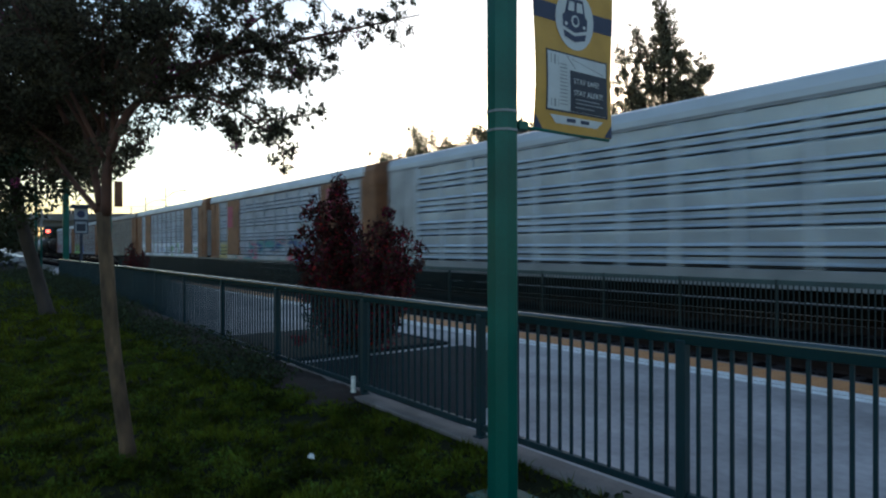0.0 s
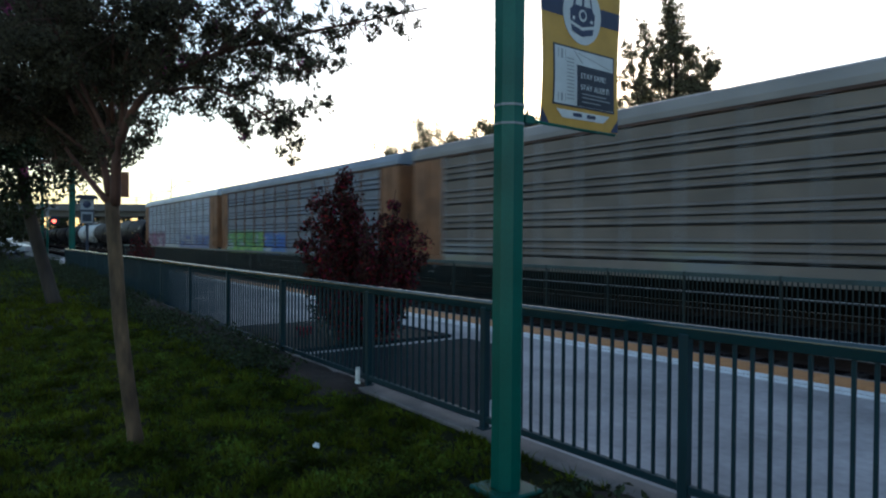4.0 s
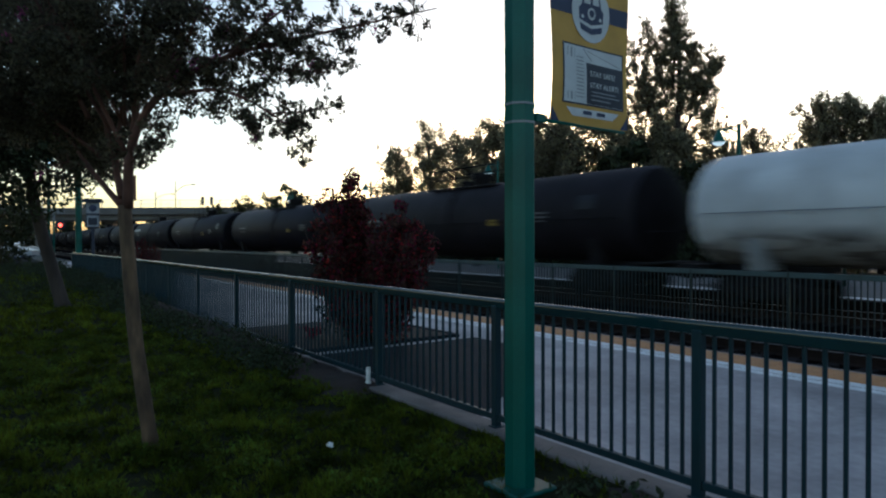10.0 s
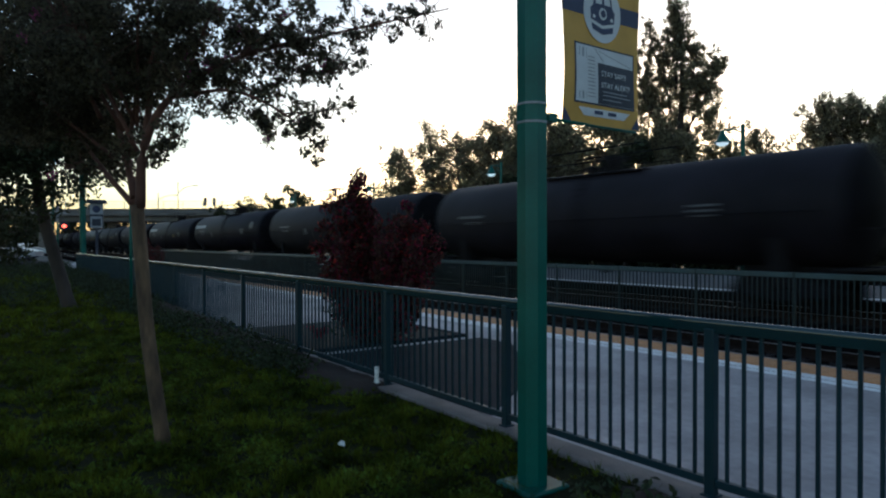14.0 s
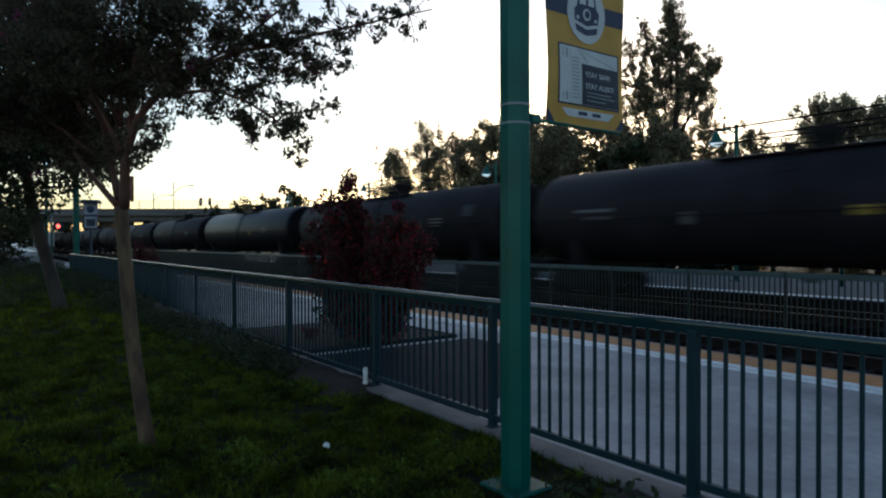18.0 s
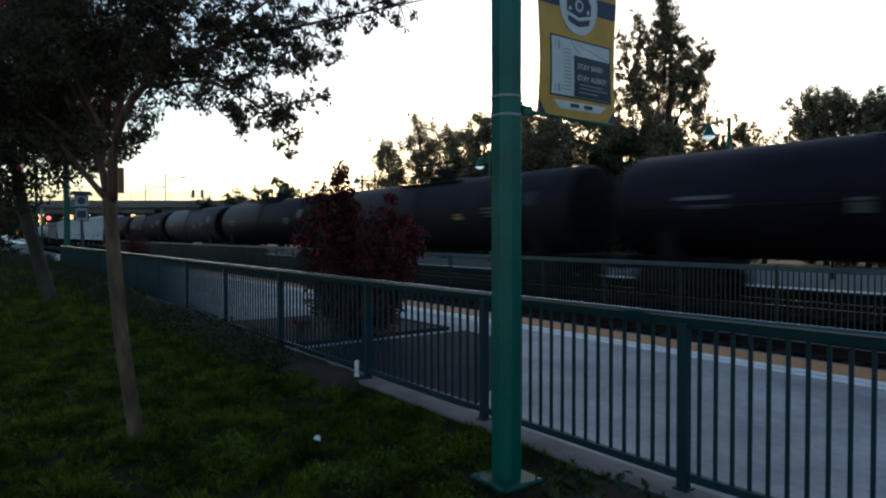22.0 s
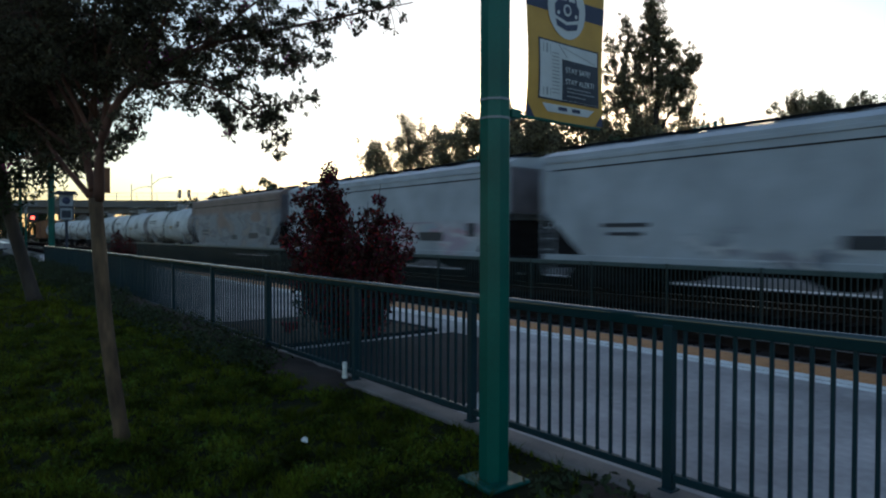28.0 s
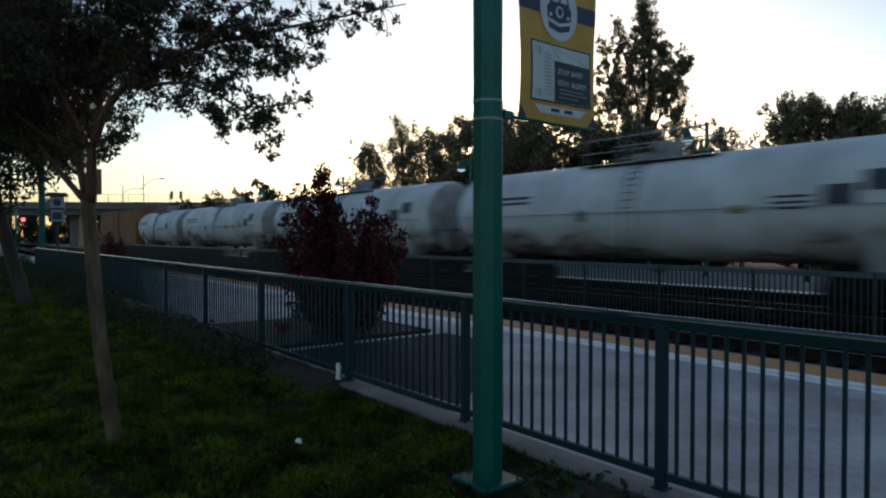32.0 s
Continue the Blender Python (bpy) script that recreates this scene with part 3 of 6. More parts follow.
def far_fence():
    f = thing("fence", "weathered green steel picket fence between the tracks", "fence", loc=(0, 12.9, 0))
    zt, zb = 0.95, -0.28
    pm = MB().box(-0.03, 0.03, -0.03, 0.03, -0.42, zt + 0.01, 0.006).mesh("post", M_FENCE2)
    km = MB().box(-0.011, 0.011, -0.011, 0.011, zb, zt - 0.02).mesh("picket", M_FENCE2)
    x, k = 0.0, 0
    rest = MB()
    while x > -75:
        piece("post", pm, f, (x, 0, 0))
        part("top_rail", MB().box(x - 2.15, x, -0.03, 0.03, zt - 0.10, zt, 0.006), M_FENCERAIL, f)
        part("bottom_rail", MB().box(x - 2.12, x - 0.03, -0.02, 0.02, zb + 0.05, zb + 0.09), M_FENCE2, f)
        for i in range(1, 20):
            px = x - 2.15 * i / 20
            if -32 < px:
                piece("picket", km, f, (px, 0, 0))
            else:
                rest.box(px - 0.011, px + 0.011, -0.011, 0.011, zb, zt - 0.02)
        x -= 2.15
    tagged(part("picket_run", rest, M_FENCE2, f), kind="stuff")


far_fence()

pipe = thing("pipe_stub", "short white plastic pipe standing by the fence", "pipe", loc=(-6.36, 3.47, 0))
part("pipe", MB().lathe([(0.0, 0.026), (0.19, 0.026), (0.19, 0.02), (0.1, 0.02)], 14, axis="z"), M_LITTER, pipe)
part("collar", MB().lathe([(-0.01, 0.034), (0.03, 0.034), (0.03, 0.026)], 14, axis="z"), M_LITTER, pipe)


# ---- lamp post with banner ----
def text_mesh(words, size, material):
    cu = bpy.data.curves.new("lettering", "FONT")
    cu.body, cu.size, cu.extrude, cu.align_x = words, size, 0.0008, "LEFT"
    tmp = bpy.data.objects.new("lettering", cu)
    me = bpy.data.meshes.new_from_object(tmp)
    bpy.data.objects.remove(tmp)
    me.materials.clear()
    me.materials.append(material)
    return me


def octagon(r, turn=22.5):
    return [(r * math.cos(radians(turn + 45 * i)), r * math.sin(radians(turn + 45 * i))) for i in range(8)]


def lamp_post():
    px, py = -3.20, 2.86
    t = thing("lamp_post", "teal green octagonal steel lamp post on a square base", "lamp post", "lamp posts", (px, py, 0.0))
    part("shaft", MB().prism(octagon(0.103), -0.02, 4.9, "z"), M_GREEN, t)
    part("base_plate", MB().box(-0.175, 0.175, -0.175, 0.175, -0.14, -0.012, 0.012), M_GREEN, t)
    part("footing", MB().box(-0.23, 0.23, -0.23, 0.23, -0.3, -0.10, 0.015), M_CURB, t)
    for z in (2.36, 2.48):
        part("band", MB().prism(octagon(0.109), z - 0.007, z + 0.007, "z"), M_INK_G, t, "galvanised clamp band")
    for z in (2.40, 3.72):
        a = part("arm", MB().tube([(0.04, 0.06, z), (0.04, 1.0, z - 0.01 if z < 3 else z)], 0.012, 8), M_GREEN, t)
        part("bracket", MB().box(0.0, 0.08, 0.08, 0.16, z - 0.03, z + 0.03, 0.006), M_GREEN, a)
    # the banner hangs between the arms, slightly bowed
    b = thing("banner", "golden yellow and navy vinyl safety banner on the lamp post", "banner", "", (px + 0.04, py, 0))
    y0, y1, z0, z1 = 0.235, 1.02, 2.398, 3.70

    def bow(y, z):
        u, w = (y - y0) / (y1 - y0), (z - z0) / (z1 - z0)
        return 0.018 * math.sin(math.pi * w) + 0.012 * math.sin(2.2 * math.pi * w + 2 * u)

    def sheet(ya, yb, za, zb, off, ny=6, nz=8):
        mb = MB()
        for side in (1, -1):
            vs = [(bow(ya + (yb - ya) * i / ny, za + (zb - za) * j / nz) + side * off, ya + (yb - ya) * i / ny, za + (zb - za) * j / nz) for i in range(ny + 1) for j in range(nz + 1)]
            mb.add(vs, [(i * (nz + 1) + j, (i + 1) * (nz + 1) + j, (i + 1) * (nz + 1) + j + 1, i * (nz + 1) + j + 1) for i in range(ny) for j in range(nz)], True)
        return mb

    def outline(points, off):
        n = len(points)
        return MB().add([(bow(y, z) + off, y, z) for y, z in points], [tuple(range(n))])

    part("cloth", sheet(y0, y1, z0, z1, 0.0015, 8, 14), M_CLOTH_Y, b)
    part("stripe", sheet(y0, y1, 3.15, 3.27, 0.003), M_CLOTH_N, b, "navy cross stripe")
    cy, cz = (y0 + y1) / 2, 3.19
    # round badge with the front of a locomotive in plain shapes
    ring = lambda r: [(cy + r * 0.98 * math.cos(2 * math.pi * i / 36), cz + r * 1.06 * math.sin(2 * math.pi * i / 36)) for i in range(36)]
    part("badge", outline(ring(0.195), 0.007), M_CLOTH_W, b, "pale round badge")
    part("badge_cab", outline([(cy + y, cz + z) for y, z in ((-0.10, 0.045), (-0.075, 0.15), (0.075, 0.15), (0.10, 0.045))], 0.010), M_CLOTH_N, b)
    for s in (-1, 1):
        part("badge_window", outline([(cy + s * y, cz + z) for y, z in ((0.012, 0.06), (0.012, 0.125), (0.062, 0.125), (0.076, 0.06))], 0.013), M_CLOTH_W, b)
    part("badge_nose", outline([(cy + y, cz + z) for y, z in ((-0.125, 0.02), (-0.10, 0.045), (0.10, 0.045), (0.125, 0.02), (0.12, -0.055), (0.0, -0.085), (-0.12, -0.055))], 0.010), M_CLOTH_N, b)
    part("badge_lamp", outline([(cy + 0.04 * math.cos(i * 0.4488), cz - 0.005 + 0.042 * math.sin(i * 0.4488)) for i in range(14)], 0.013), M_CLOTH_W, b)
    part("badge_lens", outline([(cy + 0.026 * math.cos(i * 0.4488), cz - 0.005 + 0.028 * math.sin(i * 0.4488)) for i in range(14)], 0.016), M_CLOTH_N, b)
    for s in (-1, 1):
        part("badge_light", outline([(cy + s * 0.09 + 0.014 * math.cos(i * 0.785), cz - 0.035 + 0.014 * math.sin(i * 0.785)) for i in range(8)], 0.013), M_CLOTH_W, b)
    part("badge_plough", outline([(cy + y, cz + z) for y, z in ((-0.115, -0.08), (0.0, -0.108), (0.115, -0.08), (0.105, -0.125), (0.0, -0.15), (-0.105, -0.125))], 0.010), M_CLOTH_N, b)
    # framed notice with a chart and two lines of lettering
    fy0, fy1, fz0, fz1 = 0.335, 0.975, 2.535, 2.95
    part("frame", sheet(fy0, fy1, fz0, fz1, 0.004), M_INK, b, "dark framed notice")
    part("notice", sheet(fy0 + 0.014, fy1 - 0.014, fz0 + 0.012, fz1 - 0.012, 0.0055), M_CLOTH_W, b)
    part("dark_panel", sheet(fy0 + 0.235, fy1 - 0.016, fz0 + 0.014, fz0 + 0.30, 0.007), M_INK, b)
    for i in range(12):
        z = fz0 + 0.05 + 0.025 * i
        part("chart_bar", outline([(fy0 + 0.13, z), (fy0 + 0.205, z), (fy0 + 0.205, z + 0.008), (fy0 + 0.13, z + 0.008)], 0.008), M_INK_G, b)
    for y, w in ((0.045, 0.008), (0.075, 0.02), (0.115, 0.005)):
        part("chart_line", outline([(fy0 + y, fz0 + 0.03), (fy0 + y + w, fz0 + 0.03), (fy0 + y + w, fz1 - 0.03), (fy0 + y, fz1 - 0.03)], 0.008), M_INK_G, b)
    part("chart_line", outline([(fy0 + 0.2, fz1 - 0.02), (fy0 + 0.212, fz1 - 0.02), (fy0 + 0.30, fz0 + 0.315), (fy0 + 0.285, fz0 + 0.315)], 0.008), M_INK_G, b)
    part("chart_line", outline([(fy0 + 0.25, fz1 - 0.03), (fy0 + 0.60, fz1 - 0.10), (fy0 + 0.60, fz1 - 0.106), (fy0 + 0.25, fz1 - 0.036)], 0.008), M_INK_G, b)
    for words, z in (("STAY SAFE!", 2.745), ("STAY ALERT!", 2.665)):
        o = piece("lettering", text_mesh(words, 0.053, M_CLOTH_W), b, (0.03, fy0 + 0.265, z))
        o.rotation_euler = (radians(90), 0, radians(90))
    for i, (w, z) in enumerate(((0.26, 2.63), (0.3, 2.605), (0.2, 2.575))):
        part("small_print", outline([(fy0 + 0.27, z), (fy0 + 0.27 + w, z), (fy0 + 0.27 + w, z + 0.007), (fy0 + 0.27, z + 0.007)], 0.021), M_INK_G, b)
    part("foot_panel", outline([(y0 + 0.14, 2.51), (y1 - 0.10, 2.51), (y1 - 0.17, 2.455), (y0 + 0.20, 2.455)], 0.006), M_CLOTH_W, b)
    for ya, yb in ((y0 + 0.004, y0 + 0.085), (y1 - 0.004, y1 - 0.085)):
        part("corner", outline([(ya, 2.402), (yb, 2.402), (ya, 2.50)], 0.006), M_CLOTH_N, b, "navy corner patch")
    for s in (0.30, 0.44):
        part("foot_mark", outline([(y0 + s, 2.472), (y0 + s + 0.09, 2.472), (y0 + s + 0.09, 2.497), (y0 + s, 2.497)], 0.009), M_CLOTH_N, b)


lamp_post()


def station_lamp(x, y, z0, arm, label, r=0.075):
    """Slim green post with a short arm and a bell-shaped lamp, as on the platform across the tracks."""
    t = thing("lamp_post", label, "lamp post", "lamp posts", (x, y, z0))
    part("shaft", MB().prism(octagon(r), 0, 6.1, "z"), M_GREEN, t)
    part("base_plate", MB().box(-0.17, 0.17, -0.17, 0.17, 0, 0.04, 0.01), M_GREEN, t)
    part("arm", MB().tube([(0, 0, 5.75), (arm * 0.4, 0, 5.95), (arm, 0, 5.95)], 0.035, 8), M_GREEN, t)
    part("brace", MB().tube([(0, 0, 5.35), (arm * 0.55, 0, 5.85)], 0.018, 6), M_GREEN, t)
    s = part("shade", MB().lathe([(5.98, 0.03), (5.86, 0.09), (5.72, 0.16), (5.58, 0.22), (5.48, 0.33), (5.46, 0.34)], 20, (arm, 0, 0), "z"), M_GREEN, t)
    part("globe", MB().lathe([(5.5, 0.24), (5.42, 0.22), (5.36, 0.14), (5.33, 0.0)], 20, (arm, 0, 0), "z"), M_LAMP, s, "faintly lit lamp glass")
    return t


for i, x in enumerate((-13.9, -28.3, -43.0, -58.0)):
    station_lamp(x, 24.0, 0.0, -0.85, "teal green platform lamp with a bell shade")

# green posts at the far end of the lawn, one with a kiosk sign
post2 = station_lamp(-34.6, 3.75, 0.3, -0.7, "teal green lamp post at the end of the fence", 0.14)
station_lamp(-40.5, 3.0, 0.35, 0.7, "slim teal green lamp post beyond the lawn")

board = thing("platform_sign", "small blue sign on a slim teal post", "sign", loc=(-10.1, 24.0, 0.0))
part("post", MB().tube([(0, 0, 0), (0, 0, 4.0)], 0.06, 8), M_GREEN, board)
part("plate", MB().box(-0.13, 0.13, -0.1, -0.07, 3.35, 3.6, 0.006), M_BLUESIGN, board)

sign = thing("notice_sign", "dark red-brown notice plate on a slim green post", "sign", loc=(-15.7, 2.65, 0.08))
part("post", MB().tube([(0, -0.08, 0), (0, -0.08, 3.0)], 0.03, 8), M_GREEN, sign)
part("plate", MB().box(-0.02, 0.02, 0.0, 0.16, 2.42, 2.98, 0.006), M_RUST, sign)

kiosk = thing("kiosk_sign", "station sign board with a round badge and a pale panel", "sign", loc=(-50.0, 6.3, -0.35))
kiosk.rotation_euler = (0, 0, radians(-10))
part("post", MB().box(-0.09, 0.09, -0.09, 0.09, 0.3, 3.0, 0.01), M_INK, kiosk)
part("cabinet", MB().box(-0.12, 0.12, -0.42, 0.42, 2.9, 4.62, 0.03), M_INK, kiosk)
part("roof", MB().prism([(-0.7, 4.62), (0.7, 4.62), (0.55, 4.86), (-0.55, 4.86)], -0.35, 0.35), M_INK, kiosk)
part("badge_panel", MB().box(0.12, 0.14, -0.4, 0.4, 3.86, 4.58, 0.005), M_INK_G, kiosk)
part("badge", MB().lathe([(0.142, 0.24), (0.15, 0.24), (0.15, 0.0)], 24, (0, 0, 4.22)), M_CLOTH_N, kiosk)
part("panel", MB().box(0.12, 0.14, -0.36, 0.36, 2.95, 3.72, 0.005), M_INK_G, kiosk)
part("screen", MB().box(0.14, 0.15, -0.27, 0.27, 3.08, 3.56, 0.005), M_INK, kiosk)


# ---- trees and shrubs ----
def smooth_pts(pts, n):
    """Points along a soft curve through the given ones."""
    pts = [Vector(p) for p in pts]
    ext = [2 * pts[0] - pts[1]] + pts + [2 * pts[-1] - pts[-2]]
    out = []
    for i in range(len(pts) - 1):
        a, b, c, d = ext[i:i + 4]
        for k in range(n):
            t = k / n
            out.append(0.5 * (2 * b + (c - a) * t + (2 * a - 5 * b + 4 * c - d) * t * t + (3 * b - a - 3 * c + d) * t ** 3))
    return out + [pts[-1]]


class Tree:
    def __init__(self, name, label, category, bark, seed, group="", loc=(0, 0, 0)):
        self.ob = thing(name, label, category, group, loc)
        self.bark, self.rng = bark, np.random.default_rng(seed)
        self.centres, self.radii, self.seed = [], [], seed
        self.twigs = MB()
        self.puff = 1.0

    def trunk(self, pts, r0, r1, name="trunk"):
        p = smooth_pts(pts, 5)
        n = len(p)
        mb = MB().tube(p, [r0 + (r1 - r0) * i / (n - 1) + (0.25 * r0 if i == 0 else 0) for i in range(n)], 12)
        part(name, mb, self.bark, self.ob)

    def limb(self, pts, r0, r1, spread0, spread1, start=0.3, per=1.0, puff=None):
        p = smooth_pts(pts, 5)
        n = len(p)
        part("limb", MB().tube(p, [r0 + (r1 - r0) * i / (n - 1) for i in range(n)], 8), M_LIMB if self.bark is M_BARK else self.bark, self.ob)
        length = sum((a - b).length for a, b in zip(p, p[1:]))
        k = max(3, int(length / (0.35 * max(spread0, spread1)) * per))
        for i in range(k):
            u = start + (1 - start) * (i + self.rng.random()) / k
            j = min(n - 1, int(u * (n - 1)))
            s = spread0 + (spread1 - spread0) * u
            off = Vector(np.clip(self.rng.normal(0, 0.5, 3), -0.85, 0.85)) * s
            end = p[j] + off
            self.centres.append(end[:])
            self.radii.append(s * (puff or self.puff) * (0.35 + 0.5 * self.rng.random()))
            self.twigs.tube([p[j], p[j] + off * 0.5 + Vector(self.rng.normal(0, 0.12, 3)) * s, end], [max(r1 * 0.6, 0.004), max(r1 * 0.4, 0.003), max(r1 * 0.2, 0.002)], 4)

    def finish(self, count, size, material, droop=0.5, flat=0.8):
        tagged(part("branchwork", self.twigs, M_LIMB, self.ob), kind="stuff")
        me = leaf_mesh("leaves", self.centres, self.radii, count, size, material, self.seed, droop, flat)
        part("crown", me, material, self.ob)

    def blooms(self, count, size, material, each=60, spots=12, up=0.0):
        idx = self.rng.choice(len(self.centres), spots)
        cs = [np.array(self.centres[i]) + self.rng.normal(0, 0.5, 3) * self.radii[i] + (0, 0, up) for i in idx]
        part("bloom", leaf_mesh("bloom", cs, [size * 2.2] * spots, count, size, material, self.seed + 50, 0, 1.3), material, self.ob)


def myrtle():
    t = Tree("crepe_myrtle_tree", "young crepe myrtle with smooth mottled trunk and dark leaves", "tree", M_BARK, 21)
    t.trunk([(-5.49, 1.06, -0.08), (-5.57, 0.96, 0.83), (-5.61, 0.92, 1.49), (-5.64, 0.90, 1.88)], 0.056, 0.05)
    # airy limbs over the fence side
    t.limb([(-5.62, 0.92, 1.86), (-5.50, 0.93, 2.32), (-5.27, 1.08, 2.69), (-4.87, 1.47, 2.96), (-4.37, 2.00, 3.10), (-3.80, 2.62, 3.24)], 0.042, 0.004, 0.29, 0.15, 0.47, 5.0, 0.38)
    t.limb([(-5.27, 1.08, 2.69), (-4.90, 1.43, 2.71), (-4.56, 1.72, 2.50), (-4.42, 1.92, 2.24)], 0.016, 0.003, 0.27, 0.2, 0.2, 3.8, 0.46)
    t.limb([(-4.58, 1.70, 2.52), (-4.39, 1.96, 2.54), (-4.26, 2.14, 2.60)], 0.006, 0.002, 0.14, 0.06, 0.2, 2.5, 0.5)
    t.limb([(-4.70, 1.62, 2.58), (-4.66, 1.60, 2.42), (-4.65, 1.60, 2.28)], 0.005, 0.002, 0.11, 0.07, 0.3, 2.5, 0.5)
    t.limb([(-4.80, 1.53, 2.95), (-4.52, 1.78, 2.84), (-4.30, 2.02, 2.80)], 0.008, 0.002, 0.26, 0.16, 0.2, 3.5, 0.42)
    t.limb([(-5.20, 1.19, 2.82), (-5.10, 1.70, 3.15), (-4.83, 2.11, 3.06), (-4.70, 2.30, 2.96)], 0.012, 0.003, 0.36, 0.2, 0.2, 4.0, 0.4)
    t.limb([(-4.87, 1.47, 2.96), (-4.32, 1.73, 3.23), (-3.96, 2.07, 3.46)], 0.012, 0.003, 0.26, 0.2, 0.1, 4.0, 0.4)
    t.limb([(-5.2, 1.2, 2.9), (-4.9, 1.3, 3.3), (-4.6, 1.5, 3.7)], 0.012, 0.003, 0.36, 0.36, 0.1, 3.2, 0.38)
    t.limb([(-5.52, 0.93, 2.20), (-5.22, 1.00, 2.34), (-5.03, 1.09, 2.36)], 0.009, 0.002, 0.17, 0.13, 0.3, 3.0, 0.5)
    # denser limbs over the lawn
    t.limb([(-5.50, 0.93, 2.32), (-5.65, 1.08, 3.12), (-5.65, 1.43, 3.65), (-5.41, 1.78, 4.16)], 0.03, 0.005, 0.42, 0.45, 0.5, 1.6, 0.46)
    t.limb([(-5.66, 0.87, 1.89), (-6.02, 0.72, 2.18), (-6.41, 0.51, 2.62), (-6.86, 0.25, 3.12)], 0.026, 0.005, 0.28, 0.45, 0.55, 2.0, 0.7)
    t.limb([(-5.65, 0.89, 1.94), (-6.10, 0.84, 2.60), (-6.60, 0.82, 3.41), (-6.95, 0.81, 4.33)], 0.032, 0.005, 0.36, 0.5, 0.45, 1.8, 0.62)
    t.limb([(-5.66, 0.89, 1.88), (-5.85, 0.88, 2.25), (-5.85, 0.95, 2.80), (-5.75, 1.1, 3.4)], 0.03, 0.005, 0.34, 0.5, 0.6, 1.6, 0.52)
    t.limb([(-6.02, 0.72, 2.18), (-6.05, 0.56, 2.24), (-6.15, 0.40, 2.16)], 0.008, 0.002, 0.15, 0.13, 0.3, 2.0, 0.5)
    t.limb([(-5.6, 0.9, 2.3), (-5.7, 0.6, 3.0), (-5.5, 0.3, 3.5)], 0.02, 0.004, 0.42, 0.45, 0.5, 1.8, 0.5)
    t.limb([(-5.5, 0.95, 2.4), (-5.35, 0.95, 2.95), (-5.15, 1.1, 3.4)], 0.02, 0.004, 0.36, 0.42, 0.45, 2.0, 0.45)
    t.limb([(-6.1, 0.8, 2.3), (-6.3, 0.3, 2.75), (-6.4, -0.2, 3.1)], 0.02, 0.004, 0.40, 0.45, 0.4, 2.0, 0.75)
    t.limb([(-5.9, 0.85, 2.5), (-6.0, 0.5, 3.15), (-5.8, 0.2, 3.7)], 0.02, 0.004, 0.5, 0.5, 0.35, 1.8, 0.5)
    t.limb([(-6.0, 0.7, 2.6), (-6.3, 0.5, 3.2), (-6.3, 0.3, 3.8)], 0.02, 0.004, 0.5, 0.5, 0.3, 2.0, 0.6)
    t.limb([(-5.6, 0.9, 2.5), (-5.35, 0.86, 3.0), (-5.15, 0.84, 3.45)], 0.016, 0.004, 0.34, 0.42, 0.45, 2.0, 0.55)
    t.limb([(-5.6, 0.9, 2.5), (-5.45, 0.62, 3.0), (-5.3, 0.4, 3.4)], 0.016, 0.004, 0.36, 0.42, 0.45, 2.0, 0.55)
    t.finish(78000, 0.037, M_LEAF, 0.5, 0.9)
    t.blooms(1100, 0.02, M_BLOOM, spots=26)


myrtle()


def shade_tree():
    t = Tree("shade_tree", "tall dark leafy tree with a leaning trunk on the lawn", "tree", M_BARK2, 33)
    t.trunk([(-17.3, 1.55, 0.0), (-17.5, 1.32, 1.03), (-17.46, 1.05, 2.19), (-17.35, 0.89, 3.2)], 0.155, 0.115)
    for a, b, c in (((-16.9, 0.4, 4.6), (-16.8, -0.2, 5.7), (-16.5, -0.8, 6.6)), ((-16.6, 1.2, 3.9), (-15.9, 1.45, 4.7), (-15.3, 1.7, 5.5)), ((-17.45, 0.7, 4.2), (-17.4, 0.65, 5.7), (-17.5, 0.6, 7.5)),
                    ((-17.0, -0.2, 4.0), (-16.5, -1.3, 4.4), (-16.0, -2.2, 4.8)), ((-17.6, 1.6, 4.4), (-17.6, 2.3, 5.5), (-17.4, 2.8, 6.4)), ((-16.8, 0.2, 3.6), (-16.3, -0.5, 3.7), (-16.0, -1.0, 3.5))):
        t.limb([(-17.35, 0.89, 3.15), a, b, c], 0.09, 0.015, 1.25, 1.25, 0.2, 1.3)
    t.finish(42000, 0.12, M_LEAF2, 0.5, 0.85)


shade_tree()


